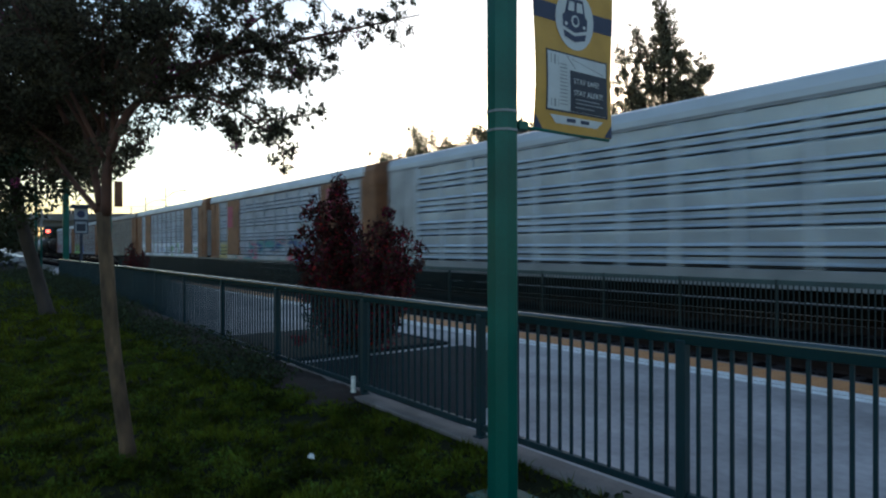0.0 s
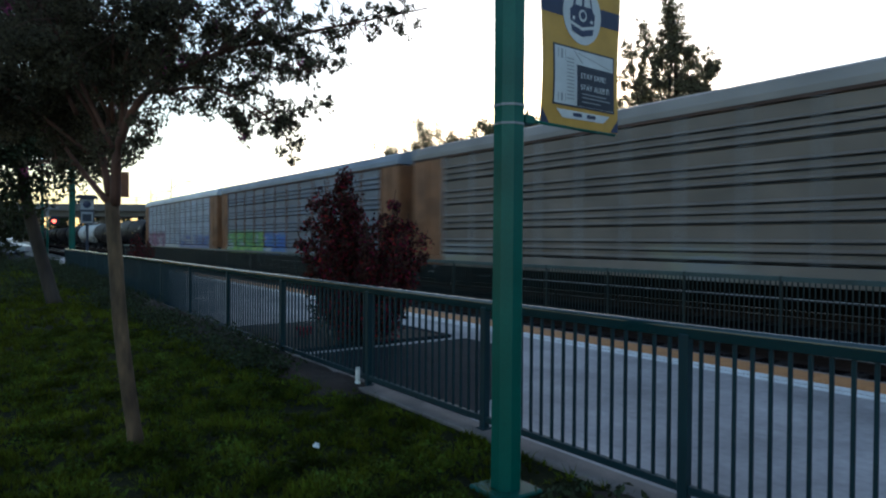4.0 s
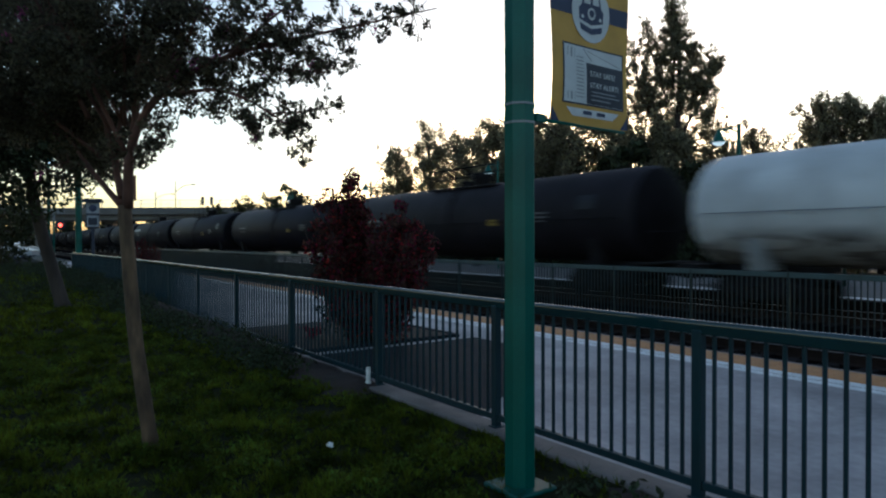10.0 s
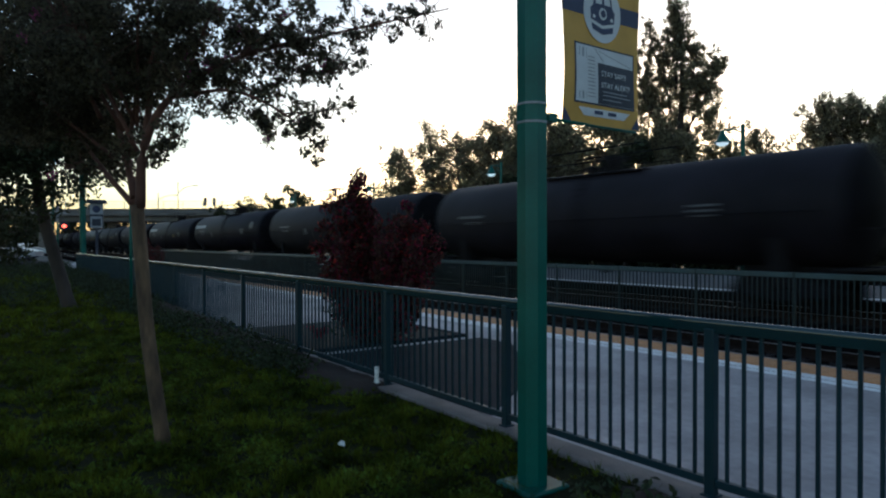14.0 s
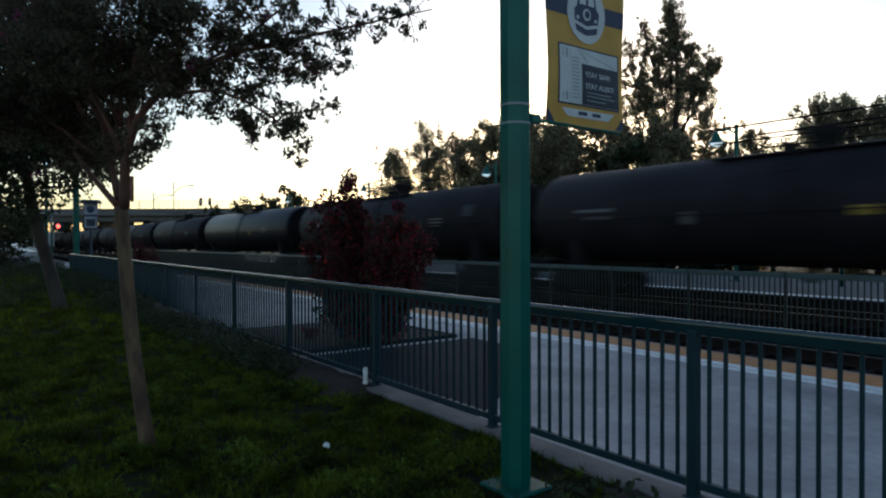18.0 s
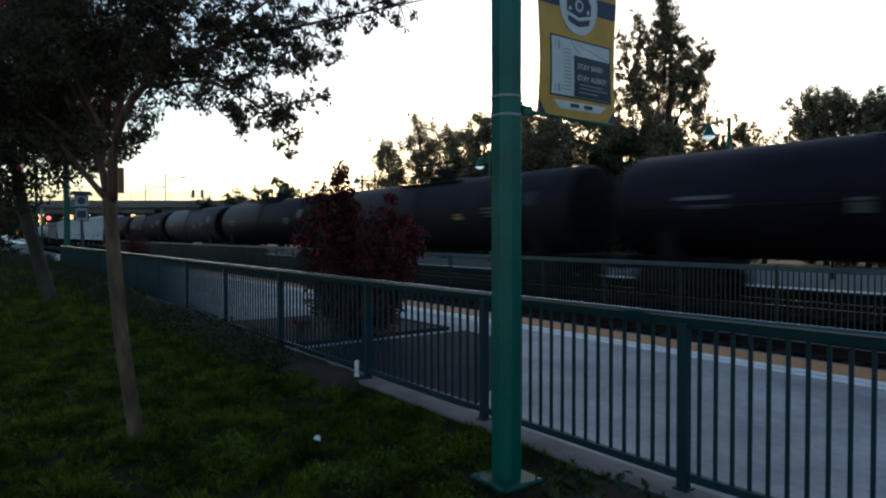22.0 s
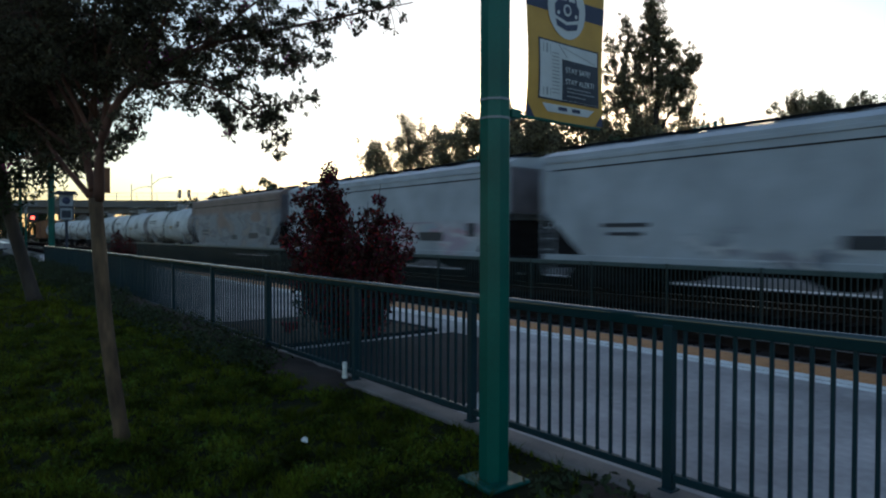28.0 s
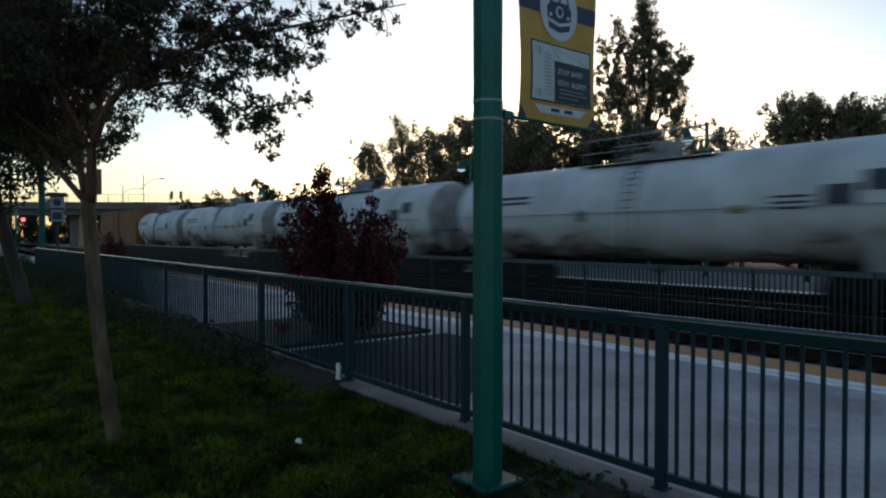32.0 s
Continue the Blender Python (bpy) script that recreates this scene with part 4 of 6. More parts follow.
def generic_tree(name, label, x, y, z, h, crown_r, crown_low, count, leaf, material, seed, group="", bark=None, cone=0.55, limbs=16, fine=1.0, flat=0.85):
    t = Tree(name, label, "tree", bark or M_BARK2, seed, group, (0, 0, 0))
    rng = t.rng
    top = (x + rng.normal(0, 0.02) * h, y + rng.normal(0, 0.02) * h, z + h * 0.96)
    mid = (x + rng.normal(0, 0.015) * h, y, z + h * 0.5)
    t.trunk([(x, y, z - 0.1), mid, top], 0.02 * h, 0.003 * h)
    for i in range(limbs):
        u = crown_low + (0.98 - crown_low) * (i + 0.3 * rng.random()) / limbs
        a = i * 2.4 + rng.normal(0, 0.5)
        base = Vector((x, y, z + h * max(0.12, u - 0.1)))
        reach = crown_r * (0.55 + 0.6 * rng.random()) * (1.05 - cone * max(0, (u - 0.35)) / 0.65)
        end = Vector((x + math.cos(a) * reach, y + math.sin(a) * reach, z + h * min(0.98, u + 0.04 * rng.random())))
        t.limb([base, (base + end) / 2 + Vector((0, 0, 0.02 * h)), end], 0.006 * h, 0.0015 * h, crown_r * 0.42, crown_r * 0.3, 0.25, fine, 1.0 if fine == 1 else (0.6 if crown_low < 0.3 else 0.42))
    t.limb([(x, y, z + h * 0.8), (x, y, z + h * 0.9), top], 0.004 * h, 0.001 * h, crown_r * 0.25, crown_r * 0.15, 0.3, 1.0)
    t.finish(count, leaf, material, 0.7, flat)
    return t


GZ = -0.6
generic_tree("shade_tree", "dark broad tree beyond the lawn", -36.5, -0.2, 0.3, 9.5, 3.5, 0.14, 12000, 0.26, M_LEAF2, 37, "", None, 0.3, 18)
for i in range(12):
    generic_tree("tree", "dark tree far behind the overpass", -215 - 9 * (i % 3), -30 + 8.5 * i, GZ, 11.5 + 1.0 * math.sin(i * 2.1), 7.0, 0.03, 2500, 1.0, M_LEAF2, 150 + i, "distant trees", None, 0.3, 10)


def eucalyptus(x, y, z):
    t = Tree("eucalyptus_tree", "tall eucalyptus with an open lobed crown", "tree", M_BARK2, 41, "trees behind the tracks")
    ux, uy = 0.815, 0.58  # across the crown; lobes are (offset, depth, low, high, radius)
    t.trunk([(x, y, z - 0.1), (x + 0.2, y, z + 7), (x + 0.5, y + 0.3, z + 14), (x + 0.3, y, z + 20)], 0.4, 0.05)
    for o, d, lo, hi, r in ((0.7, 0.0, 13.5, 18.5, 2.0), (0.3, 0.4, 17.0, 21.2, 1.45), (0.0, -0.5, 18.5, 22.4, 1.0), (-2.7, 0.3, 13.2, 18.6, 1.35), (-1.8, -0.6, 16.6, 19.6, 0.8), (2.7, 0.0, 13.0, 17.2, 1.3),
                            (-1.2, 1.2, 11.5, 16.0, 1.8), (1.6, -1.2, 11.5, 15.5, 1.7), (-3.2, -0.5, 9.0, 14.0, 1.7), (3.0, 0.6, 8.5, 13.5, 1.7), (0.2, 0.8, 8.0, 13.0, 2.2), (-1.4, -1.0, 7.0, 11.0, 2.2), (1.5, 0.2, 6.0, 11.0, 2.2), (3.5, 0.2, 14.6, 16.2, 0.5),
                            (-0.8, 0.4, 14.5, 19.0, 1.1), (1.5, 0.2, 14.0, 17.8, 1.1), (-2.0, 0.3, 12.5, 16.5, 1.2), (0.2, 0.1, 15.5, 20.0, 1.2)):
        cx, cy = x + o * ux - d * uy, y + o * uy + d * ux
        root = (x + 0.3 * o * ux, y + 0.3 * o * uy, z + lo - 2.5)
        mid = (x + 0.8 * o * ux, y + 0.8 * o * uy, z + lo)
        t.limb([root, mid, (cx, cy, z + (lo + hi) / 2), (cx + t.rng.normal(0, 0.2), cy, z + hi - 0.4 * r)], 0.10, 0.015, r, r * 0.55, 0.25, 6.0, 0.42)
    t.finish(64000, 0.19, M_LEAF3, 1.2, 1.2)


eucalyptus(-30.7, 43.6, GZ)
k = 0
for x, y, h, r, low in ((-64.5, 39.5, 13.2, 3.3, 0.2), (-61.5, 42.0, 15.2, 3.3, 0.2), (-57.5, 43.0, 14.4, 3.4, 0.2), (-54.0, 43.0, 13.6, 3.0, 0.2), (-47.0, 39.5, 13.6, 2.6, 0.2), (-44.0, 40.0, 14.6, 2.4, 0.2),
                         (-39.0, 37.0, 12.0, 3.2, 0.12), (-35.5, 36.5, 11.6, 3.4, 0.1), (-32.0, 38.0, 11.2, 3.4, 0.1), (-28.6, 40.5, 10.4, 3.0, 0.1), (-29.8, 53.7, 11.9, 2.2, 0.45), (-23.4, 52.0, 12.9, 2.5, 0.66), (-20.6, 50.5, 12.2, 2.7, 0.66), (-18.0, 50.8, 11.8, 2.8, 0.62),
                         (-15.6, 51.0, 12.2, 3.1, 0.6), (-10.0, 52.0, 12.4, 3.6, 0.4), (-50.5, 41.0, 9.0, 3.0, 0.1)):
    generic_tree("tree", "dark leafy tree behind the far platform", x, y, GZ, h, r * 1.2, low, 26000 if low < 0.15 else (24000 if low < 0.3 else 11500), 0.28 if low < 0.15 else (0.225 if low < 0.3 else 0.2), M_LEAF3, 60 + k, "trees behind the tracks", fine=3.2, flat=1.5)
    k += 1
for x, y, h, r, n in ((-27.2, 46.0, 9.4, 2.4, 16000), (-24.4, 47.0, 7.6, 2.4, 9000), (-20.6, 48.0, 9.0, 2.8, 27000), (-17.6, 47.0, 8.6, 2.8, 22000), (-14.0, 48.0, 8.4, 3.0, 22000), (-9.5, 48.0, 8.4, 3.2, 18000)):
    generic_tree("tree", "low tree in front of the sunset glow", x, y, GZ, h, r, 0.04, n, 0.25, M_LEAF3, 60 + k, "trees behind the tracks", fine=2.5, flat=1.3)
    k += 1
for x, y, h, r in ((-129, 44, 11.2, 4.5), (-124, 47.5, 11.5, 4.0), (-104.5, 44.0, 11.0, 4.0), (-135.0, 40, 9.4, 3.4), (-98, 55, 8.0, 4.0), (-82, 52, 7.5, 4.0), (-72, 50, 7.0, 4.0)):
    generic_tree("tree", "small dark tree in the distance", x, y, GZ, h, r, 0.1, 2600, 0.6, M_LEAF2, 90 + k, "distant trees")
    k += 1


for i in range(15):
    x = -64 + i * 3.0
    generic_tree("hedge_tree", "dense dark evergreen in the hedge behind the far platform", x, 34.5 + (i % 3), GZ, 5.6 + 1.2 * math.sin(i * 1.7) + 1.6 * (i > 5), 2.7, 0.02, 6000, 0.50, M_LEAF2, 120 + i, "hedge behind the far platform", None, 0.3, 12)


def red_bush(name, label, x, y, z, size, count, seed, leaf=0.075):
    t = Tree(name, label, "shrub", M_BARK2, seed)
    # stems as (offset across, offset deep, height)
    stems = ((-1.0, -0.1, 1.72), (-0.86, 0.1, 1.95), (-0.74, -0.15, 2.40), (-0.60, 0.1, 2.5), (-0.50, 0.2, 2.36), (-0.39, -0.02, 2.68), (-0.32, 0.02, 2.84), (-0.26, 0.05, 2.72), (-0.16, 0.15, 2.46), (-0.06, -0.1, 2.2), (0.1, 0.3, 1.98), (0.28, -0.2, 2.08), (0.5, 0.0, 2.36), (0.56, 0.1, 2.1), (0.7, -0.1, 1.98),
             (0.86, 0.2, 1.9), (1.02, 0.0, 1.74), (-0.6, -0.5, 1.7), (0.0, -0.6, 1.75), (0.5, -0.5, 1.7), (-0.3, 0.6, 1.9), (0.4, 0.6, 1.8))
    for o, d, top in stems:
        at = lambda u, h: (x + (0.41 * o - 0.91 * d) * u * size, y + (0.91 * o + 0.41 * d) * u * size, z + h * size)
        t.limb([at(0.15, 0), at(0.65, top * 0.45), at(1.0, top)], 0.02, 0.004, 0.24 * size, 0.11 * size, 0.22, 2.8)
    t.finish(count, leaf, M_REDLEAF, 0.1, 1.1)
    part("bloom", leaf_mesh("bloom", t.centres, t.radii, count // 2, leaf * 0.8, M_RED, seed + 9, 0, 1.2), M_RED, t.ob)


red_bush("red_myrtle_bush", "bushy crimson-flowered crepe myrtle in the platform bed", -8.85, 4.9, 0.03, 1.0, 19000, 17, 0.08)
red_bush("red_bush", "round dark red bush near the crossing", -36.0, 7.0, 0.0, 0.7, 2500, 18, 0.1)


def bed_plant(name, label, x, y, r, count, material, seed):
    t = Tree(name, label, "plant", M_BARK2, seed)
    for i in range(6):
        a = i * 1.05
        t.limb([(x, y, 0.03), (x + 0.4 * r * math.cos(a), y + 0.4 * r * math.sin(a), 0.03 + 0.7 * r), (x + r * math.cos(a), y + r * math.sin(a), 0.03 + 1.1 * r)], 0.008, 0.003, 0.5 * r, 0.3 * r, 0.2, 1.5)
    t.finish(count, 0.06, material, 0.1, 1.0)


bed_plant("low_shrub", "low green sprouts at the foot of the red bush", -9.5, 4.75, 0.5, 700, M_SHRUB, 71)
bed_plant("flower_clump", "small clump of crimson flowers in the platform bed", -9.7, 4.3, 0.16, 260, M_RED, 72)


def groundcover():
    rng = np.random.default_rng(8)
    cs, rs = [], []
    for x0, x1, y0, y1, n, r in ((-13.5, -7.2, 2.55, 3.35, 110, 0.21), (-30, -13.5, 2.2, 3.35, 150, 0.30), (-2.9, -1.0, 2.75, 3.3, 50, 0.10), (-26, -17.5, -1.5, 2.2, 90, 0.26), (-37, -27, -3.0, 3.2, 190, 0.34)):
        for i in range(n):
            x, y = x0 + (x1 - x0) * rng.random(), y0 + (y1 - y0) * rng.random()
            if noise.noise((x * 0.8, y * 0.8, 4)) > -0.35:
                cs.append((x, y, rise(x, y) + r * 0.45))
                rs.append(r * (0.6 + 0.6 * rng.random()))
    me = leaf_mesh("groundcover", cs, rs, 50000, 0.058, M_SHRUB, 9, 0, 0.8)
    tagged(new("groundcover", me), "low dark green groundcover shrubs along the fence", "groundcover", kind="stuff")
    # soil heaped against the curb where nothing grows
    for x0, x1, y0, y1, top in ((-30.0, -6.0, 2.85, 3.54, 0.03), (-3.0, -0.4, 2.4, 3.42, -0.005)):
        xs, ys = np.arange(x0, x1 + 0.01, 0.12), np.linspace(y0, y1, 9)
        vs = []
        for x in xs:
            for y in ys:
                u = (y - y0) / (y1 - y0)
                e = min(1.0, (x - x0) / 0.4, (x1 - x) / 0.4)
                vs.append((x, y, -0.06 + (top + 0.06) * min(1.0, u * 2.2) * e + 0.03 * noise.noise((x * 5, y * 5, 1)) + rise(x, y)))
        n = len(ys)
        fs = [(a * n + b, (a + 1) * n + b, (a + 1) * n + b + 1, a * n + b + 1) for a in range(len(xs) - 1) for b in range(n - 1)]
        solid("soil_bed", MB().add(vs, fs, True), M_DIRT, "bare brown soil along the fence curb", "soil", kind="structure")



groundcover()


def clover():
    rng = np.random.default_rng(77)
    cs, rs = [], []
    for i in range(2600):
        x, y = -13 + 11.5 * rng.random() ** 0.8, -1.2 + 4.3 * rng.random()
        if noise.noise((x * 1.7, y * 1.7, 9)) > -0.1 and not (x > -3.1 and y > 2.5 and rng.random() < 0.8):
            cs.append((x, y, rise(x, y) + 0.012))
            rs.append(0.05 + 0.06 * rng.random())
    me = leaf_mesh("clover", cs, rs, 46000, 0.034, M_CLOVER, 78, -0.2, 0.6)
    tagged(new("clover", me), "small broad-leaved weeds tufted through the lawn", "weeds", kind="stuff")


clover()

litter = solid("paper_litter", MB().add([(-0.05, -0.03, 0.0), (0.03, -0.045, 0.02), (0.06, 0.02, 0.0), (0.0, 0.05, 0.035), (-0.045, 0.03, 0.01), (0.0, 0.0, 0.055), (0.0, 0.0, -0.01)],
               [(0, 1, 5), (1, 2, 5), (2, 3, 5), (3, 4, 5), (4, 0, 5), (1, 0, 6), (2, 1, 6), (3, 2, 6), (4, 3, 6), (0, 4, 6)]), M_LITTER, "crumpled white paper scrap on the grass", "litter", loc=(-4.53, 2.12, 0.03))
litter.scale = (0.75, 0.6, 0.7)


# ---- distance: overpass, street ----
def overpass():
    t = thing("overpass", "concrete road overpass crossing above the tracks", "bridge", loc=(-165, 30, 0))
    t.rotation_euler = (0, 0, radians(-35))
    part("deck", MB().box(-6, 6, -60, 70, 7.6, 8.6, 0.1), M_BRIDGE, t)
    for x in (-4.5, -1.5, 1.5, 4.5):
        part("girder", MB().box(x - 0.3, x + 0.3, -60, 70, 6.4, 7.6, 0.05), M_BRIDGE, t)
    part("parapet", MB().box(5.7, 6.0, -60, 70, 8.6, 9.2, 0.05), M_BRIDGE, t)
    for i in range(30):
        part("railing_post", MB().box(5.8, 5.9, -58 + i * 4.4, -57.85 + i * 4.4, 9.2, 10.9), M_STEEL, t)
    part("railing", MB().box(5.82, 5.88, -60, 70, 10.8, 10.9).box(5.82, 5.88, -60, 70, 10.0, 10.06), M_STEEL, t)
    net = MB()
    for i in range(260):
        net.box(5.84, 5.86, -60 + i * 0.5, -59.965 + i * 0.5, 9.2, 10.8)
    tagged(part("chain_link", net, M_STEEL, t), kind="stuff")
    for y in (-38, -22, -6, 8, 24, 44):
        part("pier", MB().box(-1.2, 1.2, y - 1.0, y + 1.0, -0.7, 6.4, 0.1), M_BRIDGE, t)
    for y, h in ((6.5, 4.2), (11.0, 6.6)):
        p = part("street_light", MB().tube([(5, y, 8.6), (5, y, 8.6 + h)], 0.11, 6).tube([(5, y, 8.6 + h * 0.62), (5, y + 1.6, 8.6 + h * 0.82), (5, y + 3.8, 8.6 + h * 0.9)], 0.08, 6), M_STEEL, t)
        part("lantern", MB().box(4.8, 5.2, y + 3.6, y + 4.6, 8.35 + h * 0.9, 8.6 + h * 0.9, 0.04), M_STEEL, p)
    for y in (17.0, 19.0):
        part("signal_head", MB().box(5.3, 5.7, y, y + 0.6, 9.8, 11.6, 0.05).box(5.45, 5.55, y + 0.25, y + 0.35, 8.6, 9.8), M_INK, t)
    return t


overpass()
pole = thing("utility_pole", "wooden utility pole with a crossarm behind the trees", "utility pole", loc=(-78, 45.5, GZ))
part("pole", MB().tube([(0, 0, 0), (0, 0, 11.3)], [0.16, 0.11], 8), M_BARK2, pole)
arm = part("mast_arm", MB().tube([(0, 0, 9.6), (-2.6, -3.6, 9.5), (-5.0, -7.0, 9.3)], [0.07, 0.06, 0.045], 6), M_BARK2, pole)
part("signal_head", MB().box(-4.2, -3.9, -5.8, -5.5, 8.5, 9.4, 0.04), M_INK, arm)
part("crossarm", MB().box(-1.2, 1.2, -0.06, 0.06, 10.7, 10.85, 0.01), M_BARK2, pole)
solid("road", MB().box(-160, -40, -60, 3.3, -0.62, 0.28), M_ASPH, "grey asphalt street beyond the lawn", "road", kind="structure")


def car(x, y, turn, paint, label):
    t = thing("car", label, "car", "parked cars", (x, y, 0.28))
    t.rotation_euler = (0, 0, radians(turn))
    side = [(-2.2, 0.35), (2.2, 0.35), (2.25, 0.7), (1.4, 0.9), (0.75, 1.42), (-1.2, 1.45), (-1.9, 0.95), (-2.25, 0.85)]
    part("body", MB().prism(side, -0.88, 0.88, "y"), paint, t)
    part("windscreen", MB().prism([(0.8, 0.95), (1.36, 0.95), (0.78, 1.38)], -0.895, 0.895, "y"), M_GLASS, t)
    part("side_window", MB().prism([(-1.75, 0.97), (0.72, 0.97), (0.68, 1.36), (-1.15, 1.38)], -0.893, 0.893, "y"), M_GLASS, t)
    for a in (-1.4, 1.4):
        for b in (-0.8, 0.8):
            w = part("wheel", MB().lathe([(b - 0.1, 0.0), (b - 0.1, 0.3), (b - 0.07, 0.33), (b + 0.07, 0.33), (b + 0.1, 0.3), (b + 0.1, 0.0)], 16, (a, 0, 0.33), "y"), M_INK, t)
            part("rim", MB().lathe([(b - 0.105, 0.0), (b - 0.11, 0.18), (b + 0.11, 0.18), (b + 0.105, 0.0)], 12, (a, 0, 0.33), "y"), M_STEEL, w)


car(-56, 1.2, 70, M_CARW, "white saloon car standing on the street")
car(-62, -0.8, 80, M_CARD, "dark saloon car standing on the street")
car(-50, -0.4, 75, M_CARD, "dark car parked beyond the lawn")
car(-70, 2.6, 85, M_CARW, "white car waiting at the crossing")

sig = thing("crossing_signal", "crossing signal mast with a glowing red lens", "signal", loc=(-47.0, 3.75, 0.28))
part("mast", MB().tube([(0, 0, 0), (0, 0, 3.4)], 0.06, 8), M_GREEN, sig)
part("crossbuck", MB().box(0.06, 0.09, -0.6, 0.6, 3.1, 3.25).box(0.065, 0.085, -0.08, 0.08, 2.6, 3.7), M_DECAL, sig)
h = part("hood", MB().lathe([(0.05, 0.0), (0.05, 0.3), (0.12, 0.3), (0.12, 0.11)], 20, (0, 0.35, 2.35)), M_INK, sig)
part("lens", MB().lathe([(0.12, 0.11), (0.15, 0.07), (0.16, 0.0)], 20, (0, 0.35, 2.35)), M_SIGNAL, h)


# ---- the freight train; each car in its own space: x along the track, z = 0 at the rail head ----
SPEED = 20.73
CARS = []
SHARED = {}


def wheel_mesh():
    if "wheel" not in SHARED:
        SHARED["wheel"] = MB().lathe([(-0.07, 0.0), (-0.07, 0.16), (-0.04, 0.2), (-0.04, 0.40), (-0.07, 0.41), (-0.07, 0.46), (0.05, 0.45), (0.07, 0.49), (0.07, 0.40), (0.04, 0.38), (0.04, 0.16), (0.07, 0.12), (0.07, 0.0)], 28, axis="y").mesh("wheel", M_UNDER)
    return SHARED["wheel"]


def truck_mesh():
    if "truck" not in SHARED:
        mb = MB()
        frame_side = [(-1.25, 0.42), (-1.2, 0.62), (-0.95, 0.66), (-0.45, 0.86), (0.45, 0.86), (0.95, 0.66), (1.2, 0.62), (1.25, 0.42), (1.0, 0.36), (0.8, 0.44), (0.4, 0.30), (-0.4, 0.30), (-0.8, 0.44), (-1.0, 0.36)]
        for y in (-1.02, 1.02):
            mb.prism(frame_side, y - 0.07, y + 0.07, "y")
            for dx in (-0.16, 0, 0.16):
                mb.lathe([(0.36, 0.0), (0.36, 0.07), (0.7, 0.07), (0.7, 0.0)], 10, (dx, y, 0), "z")
        mb.box(-0.22, 0.22, -1.2, 1.2, 0.6, 0.92, 0.03)
        for x in (-0.88, 0.88):
            mb.tube([(x, -0.95, 0.46), (x, 0.95, 0.46)], 0.08, 10)
        SHARED["truck"] = mb.mesh("truck", M_UNDER)
    return SHARED["truck"]


def running_gear(t, half, inset):
    for s in (-1, 1):
        k = piece("truck", truck_mesh(), t, (s * (half - inset), 0, 0))
        for x in (-0.88, 0.88):
            for y in (-0.75, 0.75):
                w = piece("wheel", wheel_mesh(), k, (x, y, 0.46))
                if y > 0:
                    w.rotation_euler = (0, 0, math.pi)
    for s in (-1, 1):
        part("coupler", MB().box(min(s * (half - 0.9), s * (half + 0.62)), max(s * (half - 0.9), s * (half + 0.62)), -0.1, 0.1, 0.72, 0.98, 0.02)
             .box(min(s * (half + 0.35), s * (half + 0.66)), max(s * (half + 0.35), s * (half + 0.66)), -0.19, 0.19, 0.68, 1.02, 0.03), M_UNDER, t)


def ladder(t, x, y, z0, z1, material=None, w=0.42, name="ladder"):
    mb = MB()
    for s in (-w / 2, w / 2):
        mb.box(x + s - 0.015, x + s + 0.015, y - 0.02, y + 0.02, z0, z1)
    n = int((z1 - z0) / 0.33)
    for i in range(n + 1):
        z = z0 + 0.05 + i * (z1 - z0 - 0.1) / n
        mb.box(x - w / 2, x + w / 2, y - 0.012, y + 0.012, z - 0.012, z + 0.012)
    return part(name, mb, material or M_UNDER, t)


def decal(t, x, z, w, h, y, material, name="marking"):
    return part(name, MB().box(x - w / 2, x + w / 2, y - 0.006, y + 0.006, z - h / 2, z + h / 2), material, t)


def enlist(t, front, back):
    """front and back: where its ends lie along the train, metres behind the first gap datum."""
    CARS.append((t, -(front + back) / 2))


PANEL_TOP, PANEL_LOW = 5.15, 1.28


RIB = 0.232


def groove_z(k):
    """Height of the slot under rib k, counted from the sill: three ribs to a sheet."""
    return PANEL_LOW + (k // 3) * (PANEL_TOP - PANEL_LOW) / 4 + 0.02 + (k % 3) * RIB


def corrugated(x0, x1, y, side):
    """Four stacked side sheets, each a flat band over three pressed ribs, facing out to side (-1 or 1)."""
    prof = []
    sheet_h = (PANEL_TOP - PANEL_LOW) / 4
    for k in range(4):
        z = PANEL_LOW + k * sheet_h
        for i in range(3):
            a = groove_z(3 * k + i)
            prof += [(0.0, a), (-0.19, a + 0.004), (-0.19, a + 0.046), (0.060, a + 0.052), (0.064, a + 0.068), (-0.015, a + 0.135)]
        prof += [(0.0, z + 0.02 + 3 * RIB), (0.03, z + sheet_h - 0.05), (-0.06, z + sheet_h - 0.046), (-0.06, z + sheet_h - 0.004)]
    prof += [(0.0, PANEL_TOP)]
    outer = [(y + side * d, zz) for d, zz in prof]
    inner = [(y - side * 0.198, PANEL_TOP), (y - side * 0.198, PANEL_LOW)]
    return MB().prism(outer + inner, x0, x1)


